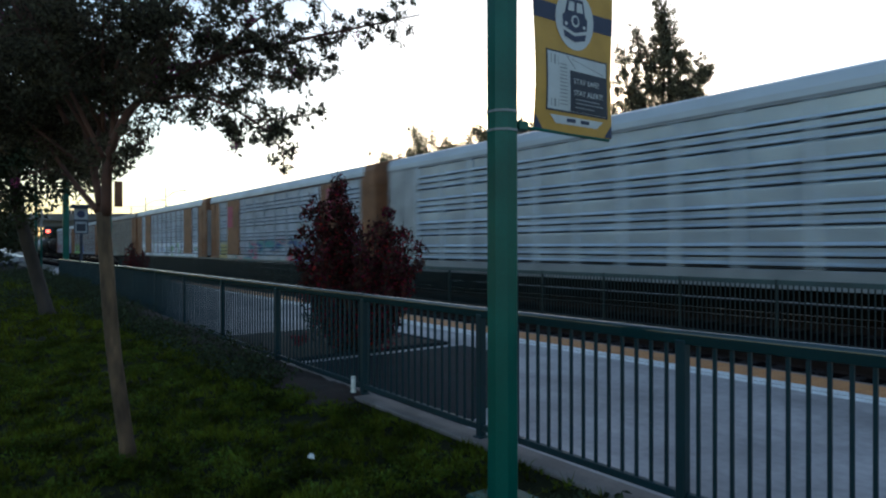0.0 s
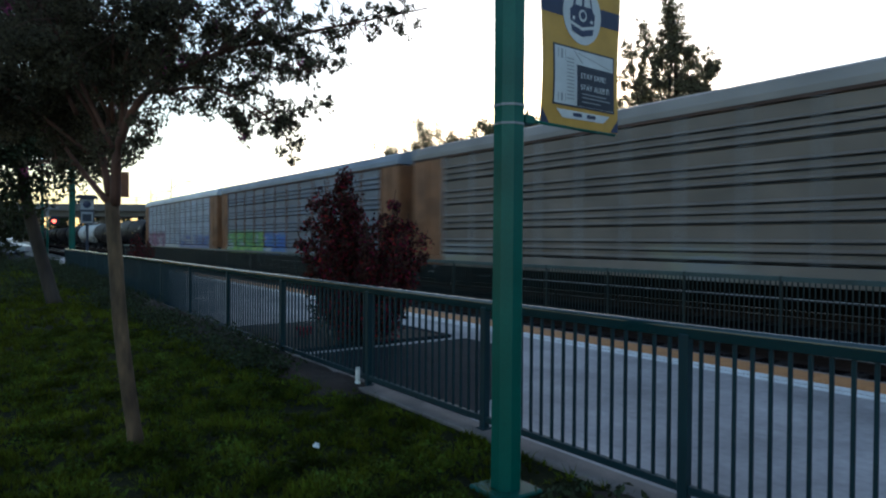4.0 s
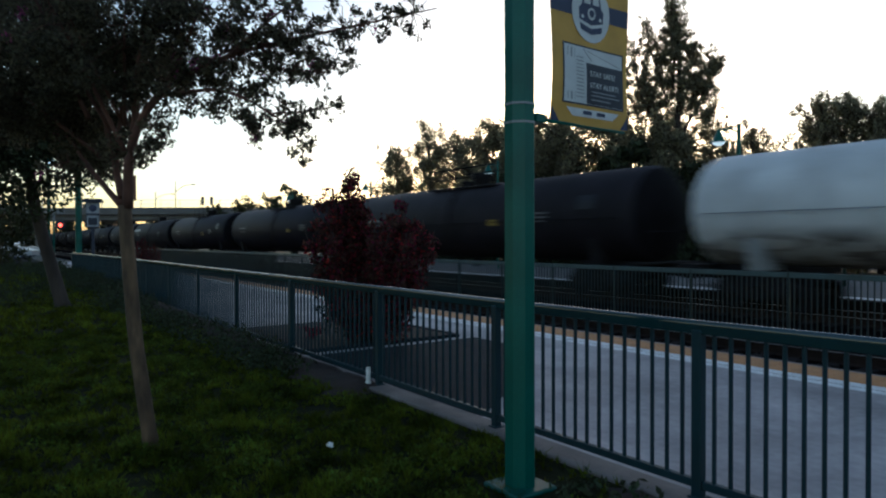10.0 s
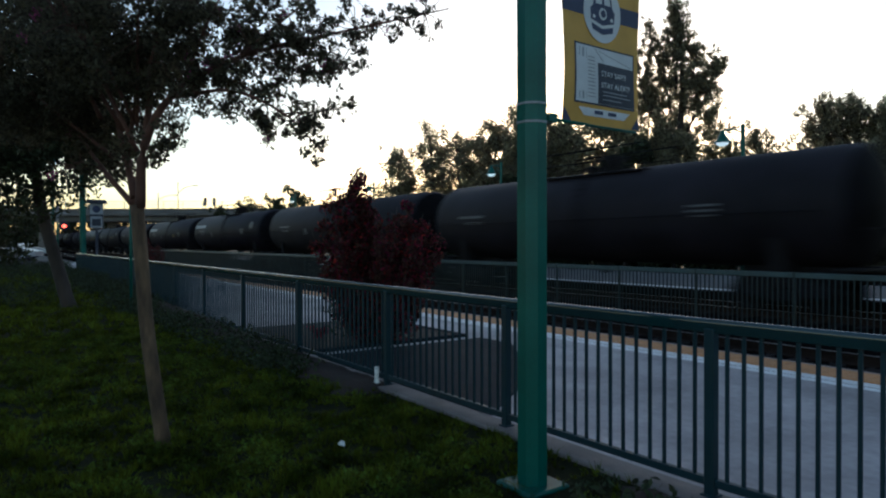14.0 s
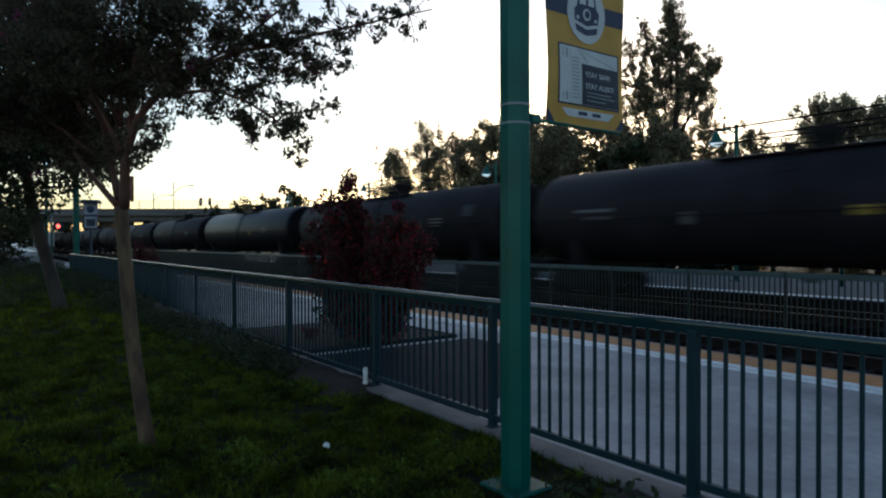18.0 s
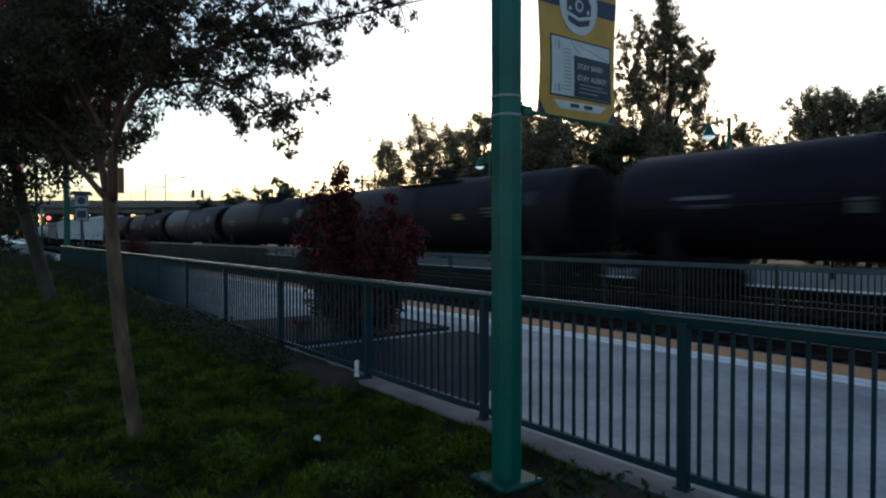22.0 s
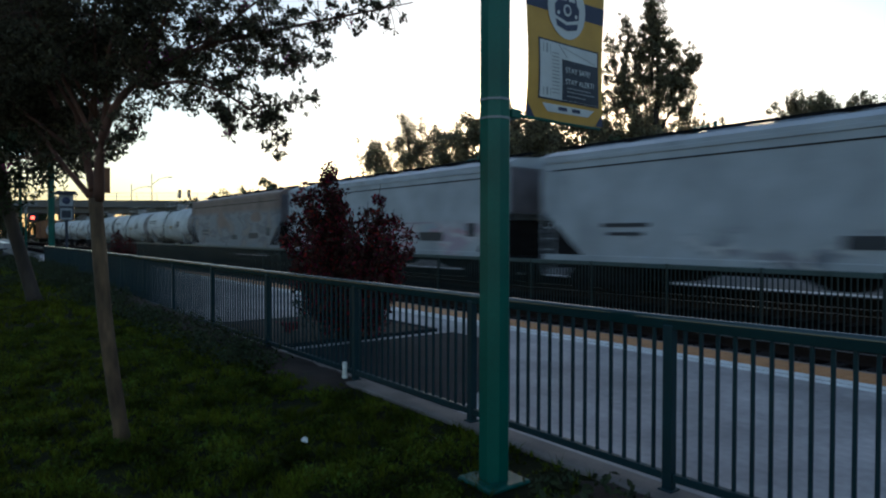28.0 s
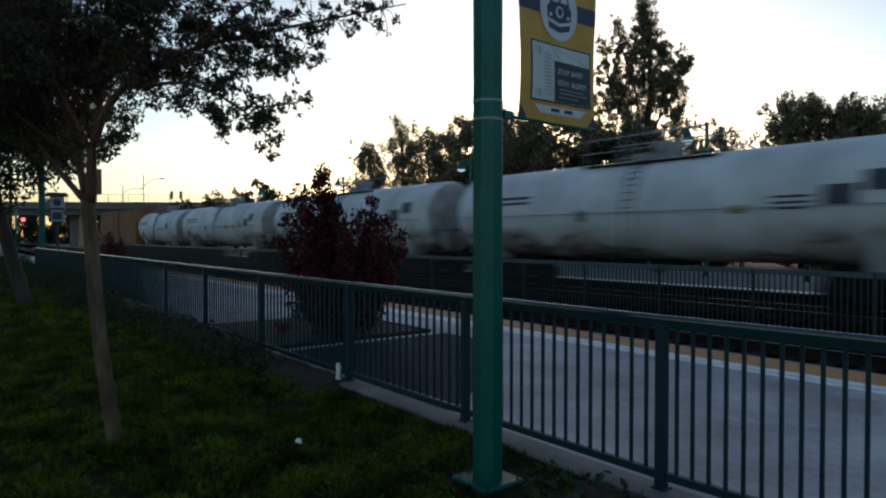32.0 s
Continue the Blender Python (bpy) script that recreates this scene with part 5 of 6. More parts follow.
def autorack(front, back, panel, roof, post, label, odd=None, ends=None, top=5.90, door=None, caps=False, ends_w=(2.25, 2.25)):
    half = (back - front) / 2 - 0.62
    t = thing("autorack_car", label, "rail car", "autorack cars")
    ends = ends or M_ORANGE
    part("underframe", MB().box(-half, half, -1.32, 1.32, 0.85, 1.12, 0.03).box(-half + 4.5, half - 4.5, -0.45, 0.45, 0.42, 0.86, 0.05), M_UNDER, t)
    # solid block whose dark colour stands for shade inside the hollow rack
    part("core", MB().box(-half + 0.12, half - 0.12, -1.25, 1.25, 1.12, 5.1), M_UNDER, t, "solid dark core painted as the shaded interior")
    for s in (-1, 1):
        part("eave_rail", MB().box(-half, half, s * 1.44 - 0.06, s * 1.44 + 0.06, 5.15, 5.25, 0.015), M_GREY if post is M_PALEPOST else M_EAVE, t)
    shoulder = [(-1.50, 5.25), (-1.50, 5.42), (-1.38, top - 0.20), (-1.1, top - 0.11), (-0.6, top + 0.03), (0.0, top + 0.19), (0.6, top + 0.03), (1.1, top - 0.11), (1.38, top - 0.20), (1.50, 5.42), (1.50, 5.25)]
    part("roof", MB().prism(shoulder, -half - 0.05, half + 0.05), roof, t)
    for e in (1,) if caps else ():
        part("roof_end_cap", MB().prism([(y * 1.02, z + 0.02 if z > 5.3 else 4.8) for y, z in shoulder], min(e * (half + 0.06), e * (half - 1.0)), max(e * (half + 0.06), e * (half - 1.0))), ends, t, "orange end of the roof")
    n = 12
    rear_w, front_w = ends_w
    w = (2 * half - rear_w - front_w) / n
    pw = 0.07 if post is M_PALEPOST else 0.035
    for s in (-1, 1):
        for i in range(n):
            a = -half + rear_w + i * w
            m = (odd or {}).get((i if s < 0 else -1), panel)
            sill = M_GREY if post is M_PALEPOST else (panel if m is M_ORANGE else m)
            part("side_sill", MB().box(a, a + w, s * 1.47 - 0.05, s * 1.47 + 0.05, 0.80, 1.26, 0.012), sill, t)
            sheet = part("side_panel", MB().box(a + 0.07 - 0.8 * (i > 6), a + w - 0.07 + 0.8 * (i < 6), min(s * 1.39, s * 1.535), max(s * 1.39, s * 1.535), PANEL_LOW, PANEL_TOP, 0.02) if m is M_ORANGE else corrugated(a + pw, a + w - pw, s * 1.45, s), m, t)
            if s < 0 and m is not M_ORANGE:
                # dark bars set into the slots paint the shade under each rib
                shade_bars = MB()
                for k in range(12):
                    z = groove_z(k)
                    shade_bars.box(a + pw + 0.01, a + w - pw - 0.01, -1.45 + 0.03, -1.45 + 0.18, z + 0.006, z + 0.044)
                part("groove", shade_bars, M_SLOT, sheet, "dark strips painting shade into the rib slots")
        for i in range(n + 1):
            a = -half + rear_w + i * w
            part("post", MB().box(a - pw, a + pw, s * 1.45 - 0.06, s * 1.45 + 0.06, 1.2, 5.18, 0.01), post, t)
        for e in (-1, 1):
            xa, xb = sorted((e * half, e * (half - (front_w if e > 0 else rear_w) + 0.075)))
            part("side_sill", MB().box(xa, xb, s * 1.47 - 0.05, s * 1.47 + 0.05, 0.80, 1.19, 0.012), ends, t)
            q = part("end_panel", MB().box(xa, xb, s * 1.43 - 0.05, s * 1.43 + 0.05, 1.2, 5.18, 0.02), ends, t, "faded orange-brown end section")
            part("end_rib", MB().box((xa + xb) / 2 - 0.05, (xa + xb) / 2 + 0.05, s * 1.49 - 0.03, s * 1.49 + 0.03, 1.25, 5.1, 0.01), ends, q)
    for e in (-1, 1):
        d = part("end_door", MB().box(min(e * half, e * (half - 0.1)), max(e * half, e * (half - 0.1)), -1.36, 1.36, 1.15, 5.2, 0.02), door or ends, t)
        for y in (-0.9, -0.3, 0.3, 0.9):
            part("door_rib", MB().box(min(e * half, e * (half + 0.05)), max(e * half, e * (half + 0.05)), y - 0.05, y + 0.05, 1.2, 5.15, 0.01), door or ends, d)
        ladder(t, e * (half - 0.45), -1.52, 0.6, 2.6, ends)
    running_gear(t, half, 2.1)
    enlist(t, front, back)
    return t


def tank(front, back, paint, label, dirt=None, radius=1.50, centre=2.60, rail=True, marks="white", dome=True):
    half = (back - front) / 2 - 0.62
    t = thing("tank_car", label, "rail car", "tank cars")
    body = half - 0.06
    prof = [(-body, 0.0), (-body + 0.03, 0.5), (-body + 0.10, 0.95), (-body + 0.20, 1.25), (-body + 0.34, 1.42), (-body + 0.52, radius)]
    part("shell", MB().lathe([(-body + 0.30, radius - 0.1), (-body + 0.40, radius - 0.045), (-body + 0.52, radius), (body - 0.52, radius), (body - 0.40, radius - 0.045), (body - 0.30, radius - 0.1)], 48, (0, 0, centre)), paint, t)
    for s in (-1, 1):
        # both heads take a darker colour than the shell
        part("head", MB().lathe([(s * x, r) for x, r in prof[:4]] + [(s * (-body + 0.305), radius - 0.1)], 48, (0, 0, centre)), M_HEADDARK if marks == "white" else M_HEADPALE, t, "domed end, darker than the shell")
    for s in (-1, 1):
        xs = s * (half - 2.0)
        part("saddle", MB().prism([(-1.15, 1.02), (1.15, 1.02), (1.32, 2.0), (0.9, 1.5), (0.0, 1.2), (-0.9, 1.5), (-1.32, 2.0)], xs - 0.2, xs + 0.2), dirt or M_UNDER, t)
        part("stub_sill", MB().box(min(s * (half - 3.4), s * half), max(s * (half - 3.4), s * half), -0.35, 0.35, 0.75, 1.16, 0.03), M_UNDER, t)
        pl = part("end_platform", MB().box(min(s * (half - 0.55), s * (half + 0.14)), max(s * (half - 0.55), s * (half + 0.14)), -1.35, 1.35, 1.08, 1.14, 0.01), M_UNDER, t)
        part("end_handrail", MB().tube([(s * (half + 0.10), -1.32, 1.12), (s * (half + 0.10), -1.32, 2.05), (s * (half + 0.10), 1.32, 2.05), (s * (half + 0.10), 1.32, 1.12)], 0.022, 6), M_UNDER, pl)
        ladder(t, s * (half - 0.62), -1.36, 0.55, 1.1, M_UNDER)
    if dome:
        part("manway_housing", MB().lathe([(centre + radius - 0.06, 0.34), (centre + radius + 0.20, 0.36), (centre + radius + 0.42, 0.48), (centre + radius + 0.44, 0.46), (centre + radius + 0.46, 0.0)], 20, (0.35, 0, 0), "z"), dirt or M_UNDER, t)
        part("valve_box", MB().box(-0.75, -0.35, -0.25, 0.25, centre + radius - 0.08, centre + radius + 0.2, 0.03), dirt or M_UNDER, t)
    if rail:
        p = part("top_platform", MB().box(-2.2, 2.2, -0.85, -0.4, centre + radius - 0.16, centre + radius - 0.12).box(-2.2, 2.2, 0.4, 0.85, centre + radius - 0.16, centre + radius - 0.12), M_UNDER, t)
        zt, zl = centre + radius + 0.66, centre + radius - 0.14
        for s in (-1, 1):
            mb = MB().tube([(-2.2, s * 0.85, zl), (-2.2, s * 0.85, zt), (2.2, s * 0.85, zt), (2.2, s * 0.85, zl)], 0.024, 6)
            for xx in (-0.75, 0.75):
                mb.tube([(xx, s * 0.85, zl), (xx, s * 0.85, zt)], 0.02, 6)
            part("handrail", mb.tube([(-2.2, s * 0.85, zl + 0.4), (2.2, s * 0.85, zl + 0.4)], 0.018, 6), dirt or M_UNDER, p)
        for s in (-1, 1):
            mb = MB()
            for xx in (-0.2, 0.2):
                mb.tube([(xx, s * 1.5, 1.0), (xx, s * (radius + 0.1), centre), (xx, s * 1.25, centre + 0.98), (xx, s * 0.85, centre + radius - 0.12)], 0.018, 6)
            for i in range(9):
                u = i / 8
                a = u * 1.15
                mb.tube([(-0.2, s * (radius + 0.1) * math.cos(a), centre + (radius + 0.05) * math.sin(a)), (0.2, s * (radius + 0.1) * math.cos(a), centre + (radius + 0.05) * math.sin(a))], 0.012, 5)
            part("ladder", mb, M_UNDER, t)
    part("long_handrail", MB().tube([(-body * 0.92, -radius - 0.09, centre - 0.12), (body * 0.92, -radius - 0.09, centre - 0.12)], 0.014, 5), dirt or M_UNDER, t)
    part("outlet", MB().lathe([(0.72, 0.14), (0.9, 0.16), (1.12, 0.24)], 14, (0, 0, 0), "z"), M_UNDER, t)

    def curved(x, z, w, h, m, name="marking"):
        """A thin plate that follows the shell on the platform side."""
        mb, vs, n = MB(), [], 4
        for i in range(n + 1):
            zz = z - h / 2 + h * i / n - centre
            y = -math.sqrt(max(0.01, (radius + 0.018) ** 2 - zz * zz))
            vs += [(x - w / 2, y, zz + centre), (x + w / 2, y, zz + centre)]
        mb.add(vs, [(2 * i, 2 * i + 1, 2 * i + 3, 2 * i + 2) for i in range(n)], True)
        part(name, mb, m, t)

    rng = random.Random(int(front * 10))
    ink = M_STENCIL if marks == "white" else M_DECALB
    for x in (-body * 0.66,) if marks != "plain" else ():
        curved(x, centre + 0.12 if marks == "white" else centre + 0.48, 1.5 if marks == "white" else 2.8, 0.10, ink)
        curved(x + 0.15, centre - 0.12 if marks == "white" else centre + 0.30, 1.1 if marks == "white" else 2.4, 0.09, ink)
    curved(body * 0.55, centre + 0.12, 0.9, 0.06, ink)
    curved(body * 0.55, centre - 0.02, 0.9, 0.06, ink)
    curved(body * 0.55, centre - 0.15, 0.7, 0.06, ink)
    if rng.random() < 0.7:
        curved(body * (0.2 + 0.2 * rng.random()), centre - 0.15, 0.5, 0.22, M_DECALY, "placard")
    if rng.random() < 0.5:
        curved(-body * (0.1 + 0.3 * rng.random()), centre - 0.2, 0.34, 0.34, M_STENCIL, "placard")
    if rng.random() < 0.45:
        curved(body * 0.78, centre + 0.4, 0.7, 0.45, M_GREYTANK if marks == "white" else ink, "emblem")
    running_gear(t, half, 2.0)
    enlist(t, front + 0.55, back + 0.55)
    return t, curved, body


def hopper(front, back, paint, label, mark=None):
    half = (back - front) / 2 - 0.60
    t = thing("covered_hopper_car", label, "rail car", "covered hopper cars")
    side = [(-half, 2.55), (-half, 4.25), (half, 4.25), (half, 2.55), (half - 0.25, 2.45), (half - 1.75, 1.15), (-half + 1.75, 1.15), (-half + 0.25, 2.45)]
    part("body", MB().prism([(x, z) for x, z in side], -1.56, 1.56, "y"), paint, t)
    part("roof", MB().prism([(-1.58, 4.2), (-1.58, 4.32), (-1.1, 4.52), (0, 4.6), (1.1, 4.52), (1.58, 4.32), (1.58, 4.2)], -half - 0.02, half + 0.02), paint, t)
    part("running_board", MB().box(-half - 0.1, half + 0.1, -0.62, -0.32, 4.70, 4.74).box(-half - 0.1, half + 0.1, 0.32, 0.62, 4.70, 4.74), M_UNDER, t)
    for i in range(9):
        x = -half + 0.6 + i * (2 * half - 1.2) / 8
        part("board_bracket", MB().box(x - 0.03, x + 0.03, -0.6, 0.6, 4.5, 4.71), M_UNDER, t)
    for i in range(8):
        x = -half + 1.4 + i * (2 * half - 2.8) / 7
        part("roof_hatch", MB().box(x - 0.75, x + 0.75, -0.28, 0.28, 4.56, 4.72, 0.04), paint, t)
    for s in (-1, 1):
        part("side_sill", MB().box(-half + 0.1, half - 0.1, s * 1.56 - 0.05, s * 1.56 + 0.06, 1.02, 1.2, 0.015), paint, t)
        part("top_chord", MB().box(-half, half, s * 1.57 - 0.03, s * 1.57 + 0.04, 4.08, 4.2, 0.01), paint, t)
        part("crease", MB().box(-half + 0.4, half - 0.4, s * 1.565 - 0.01, s * 1.565 + 0.012, 3.84, 3.88), M_UNDER, t, "dark seam under the eave")
        for e in (-1, 1):
            part("end_post", MB().box(min(e * (half - 0.12), e * half), max(e * (half - 0.12), e * half), s * 1.5 - 0.06, s * 1.5 + 0.06, 1.02, 2.6, 0.01), M_UNDER, t)
    for e in (-1, 1):
        part("slope_sheet", MB().box(min(e * (half - 1.8), e * (half - 0.3)), max(e * (half - 1.8), e * (half - 0.3)), -0.6, 0.6, 1.1, 1.3), M_UNDER, t)
        part("end_platform", MB().box(min(e * (half - 1.9), e * half), max(e * (half - 1.9), e * half), -1.45, 1.45, 0.98, 1.06, 0.01), M_UNDER, t)
        ladder(t, e * (half - 0.35), -1.62, 0.6, 4.2, paint)
        part("end_wall", MB().box(min(e * half, e * (half + 0.02)), max(e * half, e * (half + 0.02)), -1.5, 1.5, 2.56, 4.18, 0.005), M_ENDWALL, t, "stained end wall")
        # dark wedge fills the open end cavity and paints its shade
        part("shear_plate", MB().prism([(e * (half - 1.7), 1.05), (e * (half - 0.35), 1.05), (e * (half - 0.35), 2.35)] if e > 0 else [(e * (half - 1.7), 1.05), (e * (half - 0.35), 2.35), (e * (half - 0.35), 1.05)], -1.44, 1.44, "y"), M_UNDER, t)
        part("air_reservoir", MB().lathe([(-0.4, 0.0), (-0.4, 0.2), (0.4, 0.2), (0.4, 0.0)], 14, (e * (half - 0.9), -0.5, 1.4)), M_UNDER, t)
    for i in (-1, 0, 1):
        x = i * half * 0.52
        part("outlet", MB().add([(x - 1.5, -1.2, 1.16), (x + 1.5, -1.2, 1.16), (x + 1.5, 1.2, 1.16), (x - 1.5, 1.2, 1.16), (x - 0.4, -0.5, 0.5), (x + 0.4, -0.5, 0.5), (x + 0.4, 0.5, 0.5), (x - 0.4, 0.5, 0.5)],
             [(0, 1, 2, 3), (4, 5, 6, 7), (0, 1, 5, 4), (1, 2, 6, 5), (2, 3, 7, 6), (3, 0, 4, 7)]), M_UNDER, t)
    part("centre_sill", MB().box(-half, half, -0.3, 0.3, 0.72, 1.0), M_UNDER, t)
    y = -1.572
    decal(t, -half * 0.62, 2.1, 1.6, 0.12, y, M_DECALB)
    decal(t, -half * 0.62, 1.85, 1.2, 0.10, y, M_DECALB)
    decal(t, half * 0.5, 1.75, 1.6, 0.35, y, M_DECALB, "stencil_block")
    decal(t, half * 0.1, 1.65, 1.0, 0.3, y, M_DECALB, "stencil_block")
    decal(t, half * 0.78, 2.0, 0.5, 0.5, y, M_DECALB, "stencil_block")
    if mark:
        decal(t, -6.4, 2.85, 1.1, 0.42, y, mark, "placard")
        decal(t, 0.5, 2.3, half * 0.9, 0.04, y, M_MAUVE, "streak")
    running_gear(t, half, 1.9)
    enlist(t, front, back)
    return t


def boxcar(front, back):
    half = (back - front) / 2 - 0.6
    t = thing("boxcar", "weathered orange-brown boxcar at the tail of the train", "rail car")
    part("body", MB().box(-half, half, -1.48, 1.48, 1.05, 4.55, 0.02), M_ORANGE, t)
    part("roof", MB().prism([(-1.55, 4.5), (-1.55, 4.6), (0, 4.78), (1.55, 4.6), (1.55, 4.5)], -half - 0.05, half + 0.05), M_RUST, t)
    for i in range(16):
        x = -half + 0.5 + i * (2 * half - 1.0) / 15
        for s in (-1, 1):
            part("side_post", MB().box(x - 0.04, x + 0.04, s * 1.5 - 0.04, s * 1.5 + 0.04, 1.1, 4.5, 0.01), M_ORANGE, t)
    for s in (-1, 1):
        d = part("door", MB().box(-1.5, 1.5, s * 1.56 - 0.03, s * 1.56 + 0.03, 1.15, 4.4, 0.01), M_RUST, t)
        part("door_bar", MB().tube([(-0.9, s * 1.61, 1.2), (-0.9, s * 1.61, 4.3)], 0.02, 6), M_UNDER, d)
    part("underframe", MB().box(-half, half, -0.5, 0.5, 0.7, 1.06), M_UNDER, t)
    running_gear(t, half, 1.9)
    enlist(t, front, back)


SILVER = (0.66, 0.74, 0.87)
SILVER2 = (0.455, 0.505, 0.595)
P_SILVER = sprayed_mat("silver_rack_sheet", SILVER, [(0.35, 0.4, 0.5), (0.4, 0.42, 0.46)], 1.5, 0.40, 0.6, 0.1, 1.0)
P_BARE = sprayed_mat("weathered_silver_rack_sheet", SILVER2, [(0.35, 0.38, 0.42), (0.38, 0.40, 0.44)], 1.7, 0.40, 0.55, 0.3, 2.0)
P_PINK = sprayed_mat("rack_sheet_teal_and_pink_paint", SILVER2, [(0.08, 0.26, 0.30), (0.40, 0.10, 0.20), (0.34, 0.35, 0.37), (0.05, 0.10, 0.28), (0.10, 0.30, 0.32)], 2.5, 0.42, 0.2, 1.0, 5.0)
P_OCHRE = sprayed_mat("rack_sheet_ochre_paint", SILVER2, [(0.40, 0.33, 0.08), (0.34, 0.30, 0.14), (0.45, 0.40, 0.15)], 2.3, 0.42, 0.2, 1.1, 5.0)
P_WHITE = sprayed_mat("rack_sheet_white_and_blue_paint", SILVER2, [(0.74, 0.77, 0.84), (0.40, 0.50, 0.68), (0.80, 0.81, 0.86), (0.62, 0.66, 0.76), (0.24, 0.42, 0.24)], 2.55, 0.5, 0.1, 0.95, 11.0)
P_DULL = sprayed_mat("dull_grey_brown_rack_sheet", (0.235, 0.200, 0.175), [(0.24, 0.24, 0.24), (0.25, 0.24, 0.19)], 1.9, 0.6, 0.15, 0.4, 3.0)
SLATE = (0.215, 0.235, 0.285)
P_SLATE = sprayed_mat("slate_rack_sheet", SLATE, [(0.18, 0.21, 0.28), (0.24, 0.26, 0.32)], 2.0, 0.55, 0.2, 0.3, 20.0)
P_GREENTAG = sprayed_mat("slate_rack_sheet_green_paint", SLATE, [(0.14, 0.36, 0.06), (0.08, 0.22, 0.10), (0.26, 0.44, 0.10), (0.10, 0.28, 0.12), (0.30, 0.36, 0.34)], 2.5, 0.55, 0.1, 1.0, 21.0)
P_BLUE = sprayed_mat("slate_rack_sheet_blue_paint", SLATE, [(0.06, 0.14, 0.44), (0.10, 0.20, 0.40), (0.08, 0.16, 0.50), (0.36, 0.38, 0.46)], 2.4, 0.55, 0.1, 1.0, 24.0)
P_PURPLE = sprayed_mat("rack_sheet_violet_paint", SILVER2, [(0.22, 0.06, 0.14), (0.13, 0.07, 0.17), (0.30, 0.09, 0.17), (0.30, 0.29, 0.33), (0.17, 0.06, 0.13)], 2.6, 0.42, 0.15, 1.0, 31.0)
P_BLUETAG = sprayed_mat("rack_sheet_blue_paint", SILVER2, [(0.10, 0.14, 0.36), (0.16, 0.20, 0.34), (0.07, 0.11, 0.32), (0.32, 0.34, 0.40)], 2.3, 0.42, 0.15, 0.95, 37.0)

autorack(-1.3, 25.9, P_SILVER, M_ROOF, M_PALEPOST, "silver ribbed autorack car with clean sides", None, M_ENDGREY)
rack = autorack(25.9, 52.6, P_BARE, M_ROOF, M_DULLPOST, "silver autorack car with teal and pink spray paint", {0: P_OCHRE, 1: M_ORANGE, 2: P_PINK, 3: P_PINK, 4: P_PINK, 5: P_PINK, 6: P_PINK, 7: P_PINK, 8: P_BLUETAG, 9: P_BLUETAG, 10: M_ORANGE, 11: P_BLUETAG}, top=5.92, caps=True, ends_w=(2.25, 1.45))
decal(rack, 8.75, 4.1, 1.9, 1.6, -1.55, M_PINKTAG, "spray_tag")
decal(rack, -7.9, 4.0, 1.1, 1.5, -1.55, M_PINKTAG, "spray_tag")
autorack(52.6, 79.7, P_WHITE, M_ROOF, M_OLDPOST, "silver autorack car with white and green spray paint", {1: M_ORANGE, 10: M_ORANGE}, door=M_ENDGREY, top=5.92, caps=True)
autorack(79.7, 107.2, P_DULL, M_ROOFDULL, M_GREY, "dull grey-brown autorack car with orange ends", top=5.92)
autorack(107.2, 134.0, P_SLATE, M_ROOFDARK, M_RUST, "slate autorack car with green and blue spray paint", {0: P_GREENTAG, 1: P_GREENTAG, 2: P_GREENTAG, 3: P_GREENTAG, 4: P_BLUE, 5: P_BLUE}, ends_w=(1.4, 1.6))
autorack(134.0, 161.2, P_BARE, M_ROOF, M_OLDPOST, "silver autorack car with violet and blue spray paint", {0: P_PURPLE, 1: P_PURPLE, 2: P_PURPLE, 3: P_PURPLE, 7: P_BLUETAG, 8: P_BLUETAG, 9: P_BLUETAG, 10: P_BLUETAG, 11: P_BLUETAG}, top=5.92, ends_w=(1.6, 2.0))

BLACK_LABEL = "black tank car with white stencils and a top platform"
t, curved, body = tank(161.2, 179.4, M_BLACK, "black tank car with a long white stripe")
curved(-6.75, 3.12, 3.7, 0.34, M_DECAL, "stripe")
tank(179.4, 199.1, M_BLACK2, "dusty black tank car with white stencils")
t, curved, body = tank(199.1, 218.1, M_WHITETANK, "white tank car, grime and undershade painted low, long top walkway", M_GREY, marks="plain")
board = part("long_walkway", MB().box(1.5, body - 0.5, -0.8, -0.45, 3.98, 4.02), M_UNDER, t)
part("walkway_rail", MB().tube([(1.5, -0.82, 4.02), (1.5, -0.82, 4.72), (body - 0.5, -0.82, 4.72), (body - 0.5, -0.82, 4.02)], 0.022, 6).tube([(4.6, -0.82, 4.02), (4.6, -0.82, 4.72)], 0.018, 6), M_GREY, board)
curved(-1.2, 2.0, 0.5, 0.22, M_DECALB, "placard")
gaps = [218.1, 238.2, 257.2, 276.0, 295.4, 313.3, 332.8, 351.5, 371.0, 389.9, 410.0]
for i, (a, b) in enumerate(zip(gaps, gaps[1:])):
    t, curved, body = tank(a, b, (M_BLACK2, M_BLACK, M_BLACK, M_BLACK2, M_BLACK2)[i % 5], BLACK_LABEL if i % 5 in (1, 2) else "dusty black tank car with white stencils")
    if i in (3, 6, 7):
        curved(-6.4, 3.12, 3.2, 0.26, M_DECAL, "stripe")
tank(410.0, 429.7, M_GREYTANK, "glossy black tank car mirroring the dusk sky")
gaps = [429.7, 449.2, 469.1, 488.3, 506.0, 523.2, 540.4, 557.0]
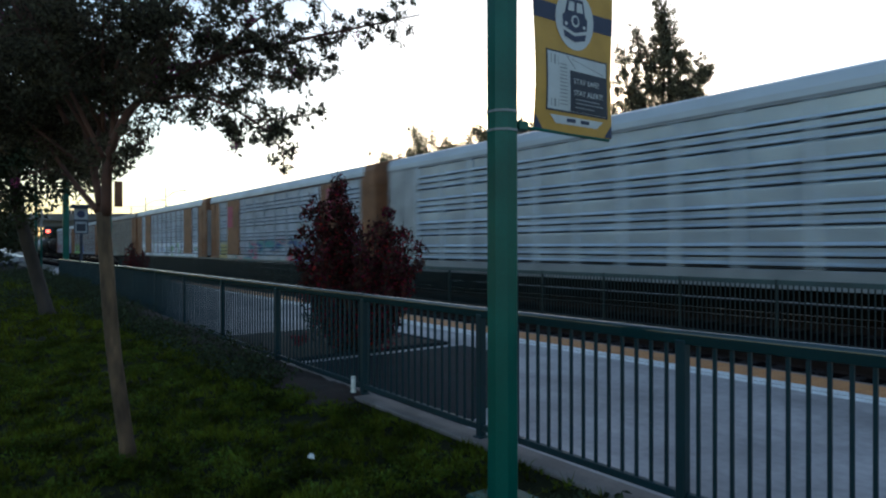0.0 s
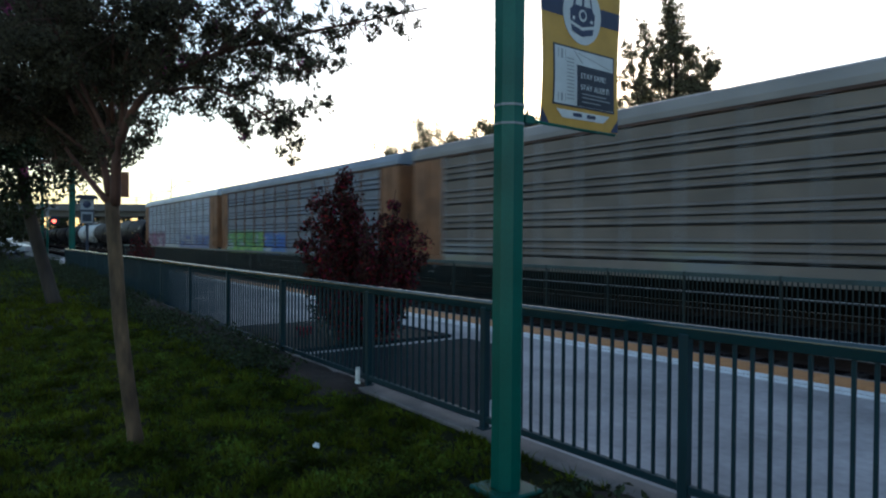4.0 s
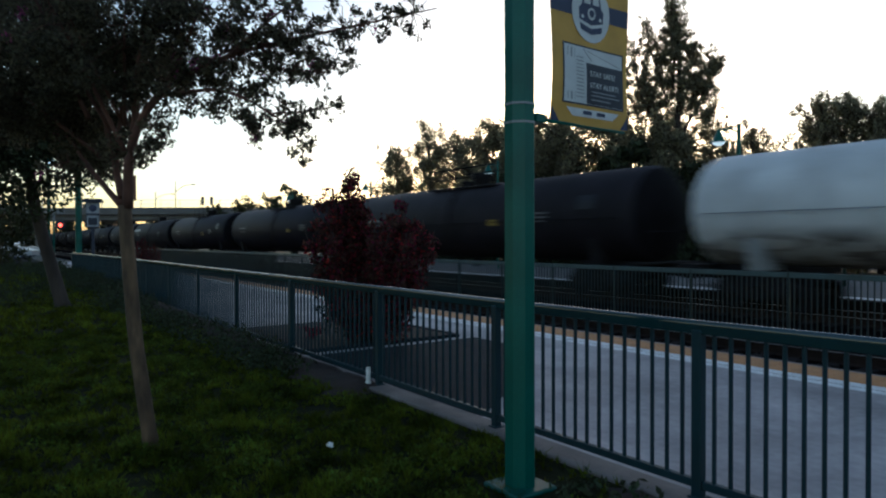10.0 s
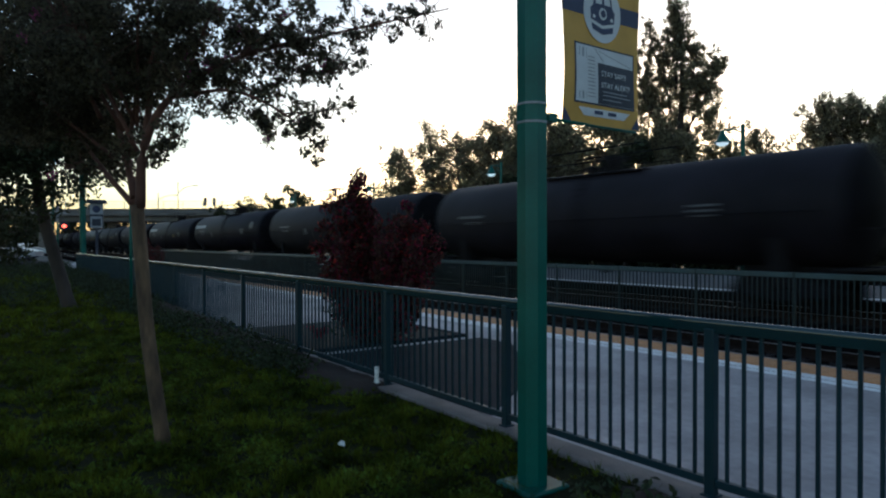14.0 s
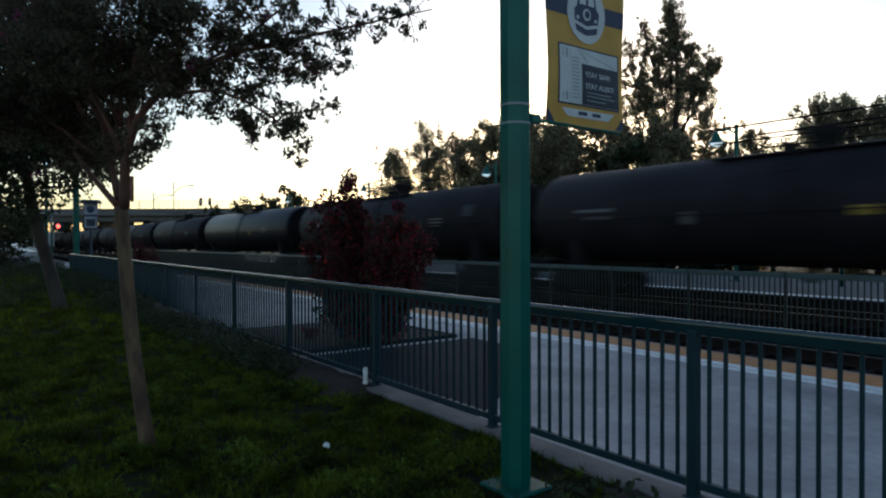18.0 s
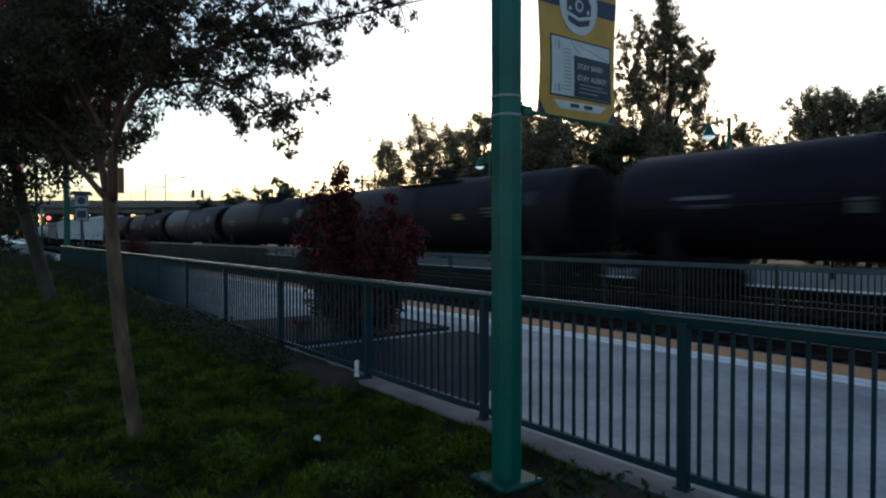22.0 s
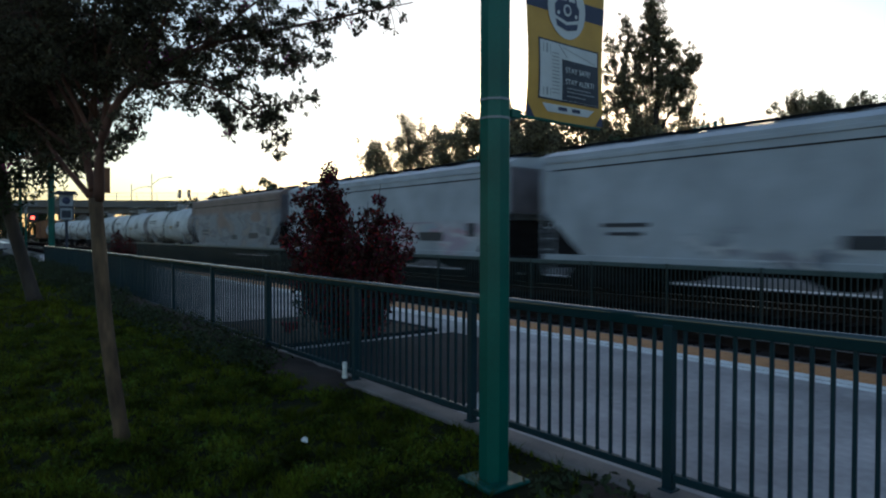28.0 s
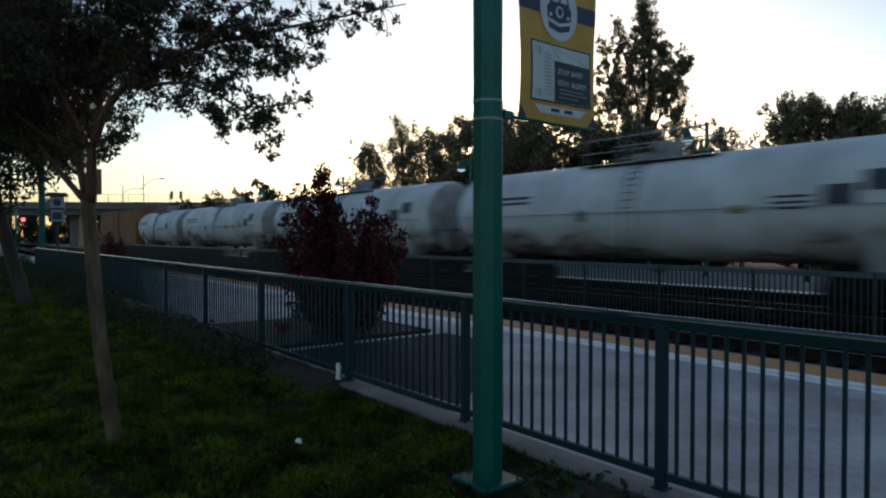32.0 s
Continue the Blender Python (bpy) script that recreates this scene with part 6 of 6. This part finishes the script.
for i, (a, b) in enumerate(zip(gaps, gaps[1:])):
    tank(a, b, (M_BLACK, M_BLACK, M_BLACK2, M_BLACK, M_BROWNTANK, M_BLACK2, M_BLACK)[i], (BLACK_LABEL, BLACK_LABEL, "dusty black tank car with white stencils", BLACK_LABEL, "dusty slate-grey tank car", "dusty black tank car with white stencils", BLACK_LABEL)[i])
H_GREY = sprayed_mat("pale_grey_hopper_paint_with_dark_tags", (0.41, 0.445, 0.51), [(0.12, 0.13, 0.17), (0.45, 0.46, 0.5), (0.2, 0.2, 0.24), (0.48, 0.48, 0.5)], 2.1, 0.55, 0.0, -0.35, 7.0)
H_PINK = sprayed_mat("pale_grey_hopper_paint_with_mauve_tags", (0.41, 0.445, 0.51), [(0.36, 0.30, 0.38), (0.46, 0.45, 0.5), (0.40, 0.28, 0.33), (0.3, 0.34, 0.42)], 2.4, 0.55, 0.0, 0.6, 13.0)
H_TAN = sprayed_mat("tan_hopper_paint_with_blue_grey_tags", (0.225, 0.165, 0.150), [(0.19, 0.21, 0.25), (0.22, 0.23, 0.26), (0.15, 0.155, 0.185), (0.22, 0.20, 0.20)], 3.5, 0.6, 0.0, 1.0, 9.0)
hopper(557.0, 577.5, H_GREY, "pale grey covered hopper car with dark stencils")
hopper(577.5, 596.0, H_GREY, "pale grey covered hopper car with dark stencils")
hopper(596.4, 615.8, H_PINK, "pale grey covered hopper car with a yellow placard", M_DECALO)
hopper(615.8, 634.2, H_TAN, "tan-grey weathered covered hopper car")
gaps = [634.2, 649.3, 665.4, 682.9, 700.0, 718.1, 732.5]
for a, b in zip(gaps, gaps[1:]):
    t, curved, body = tank(a, b, M_WHITETANK, "white tank car, grime and undershade painted low, dark stencils", M_GREY, marks="dark")
    curved(body - 2.6, 2.72, 0.7, 0.45, M_DECALB, "stencil_block")
    curved(body - 4.9, 2.45, 0.42, 0.2, M_DECALY, "placard")
    curved(-body + 2.2, 2.1, 0.5, 0.3, M_DECALB, "stencil_block")
boxcar(732.5, 751.0)


def motions():
    for t, x in CARS:
        walk(t, [(s, pose(x + SPEED * s, TRACK_FAR, RAIL_Z)) for s in (0.0, 8.0, 16.0, 24.0, 32.0)])


motions()
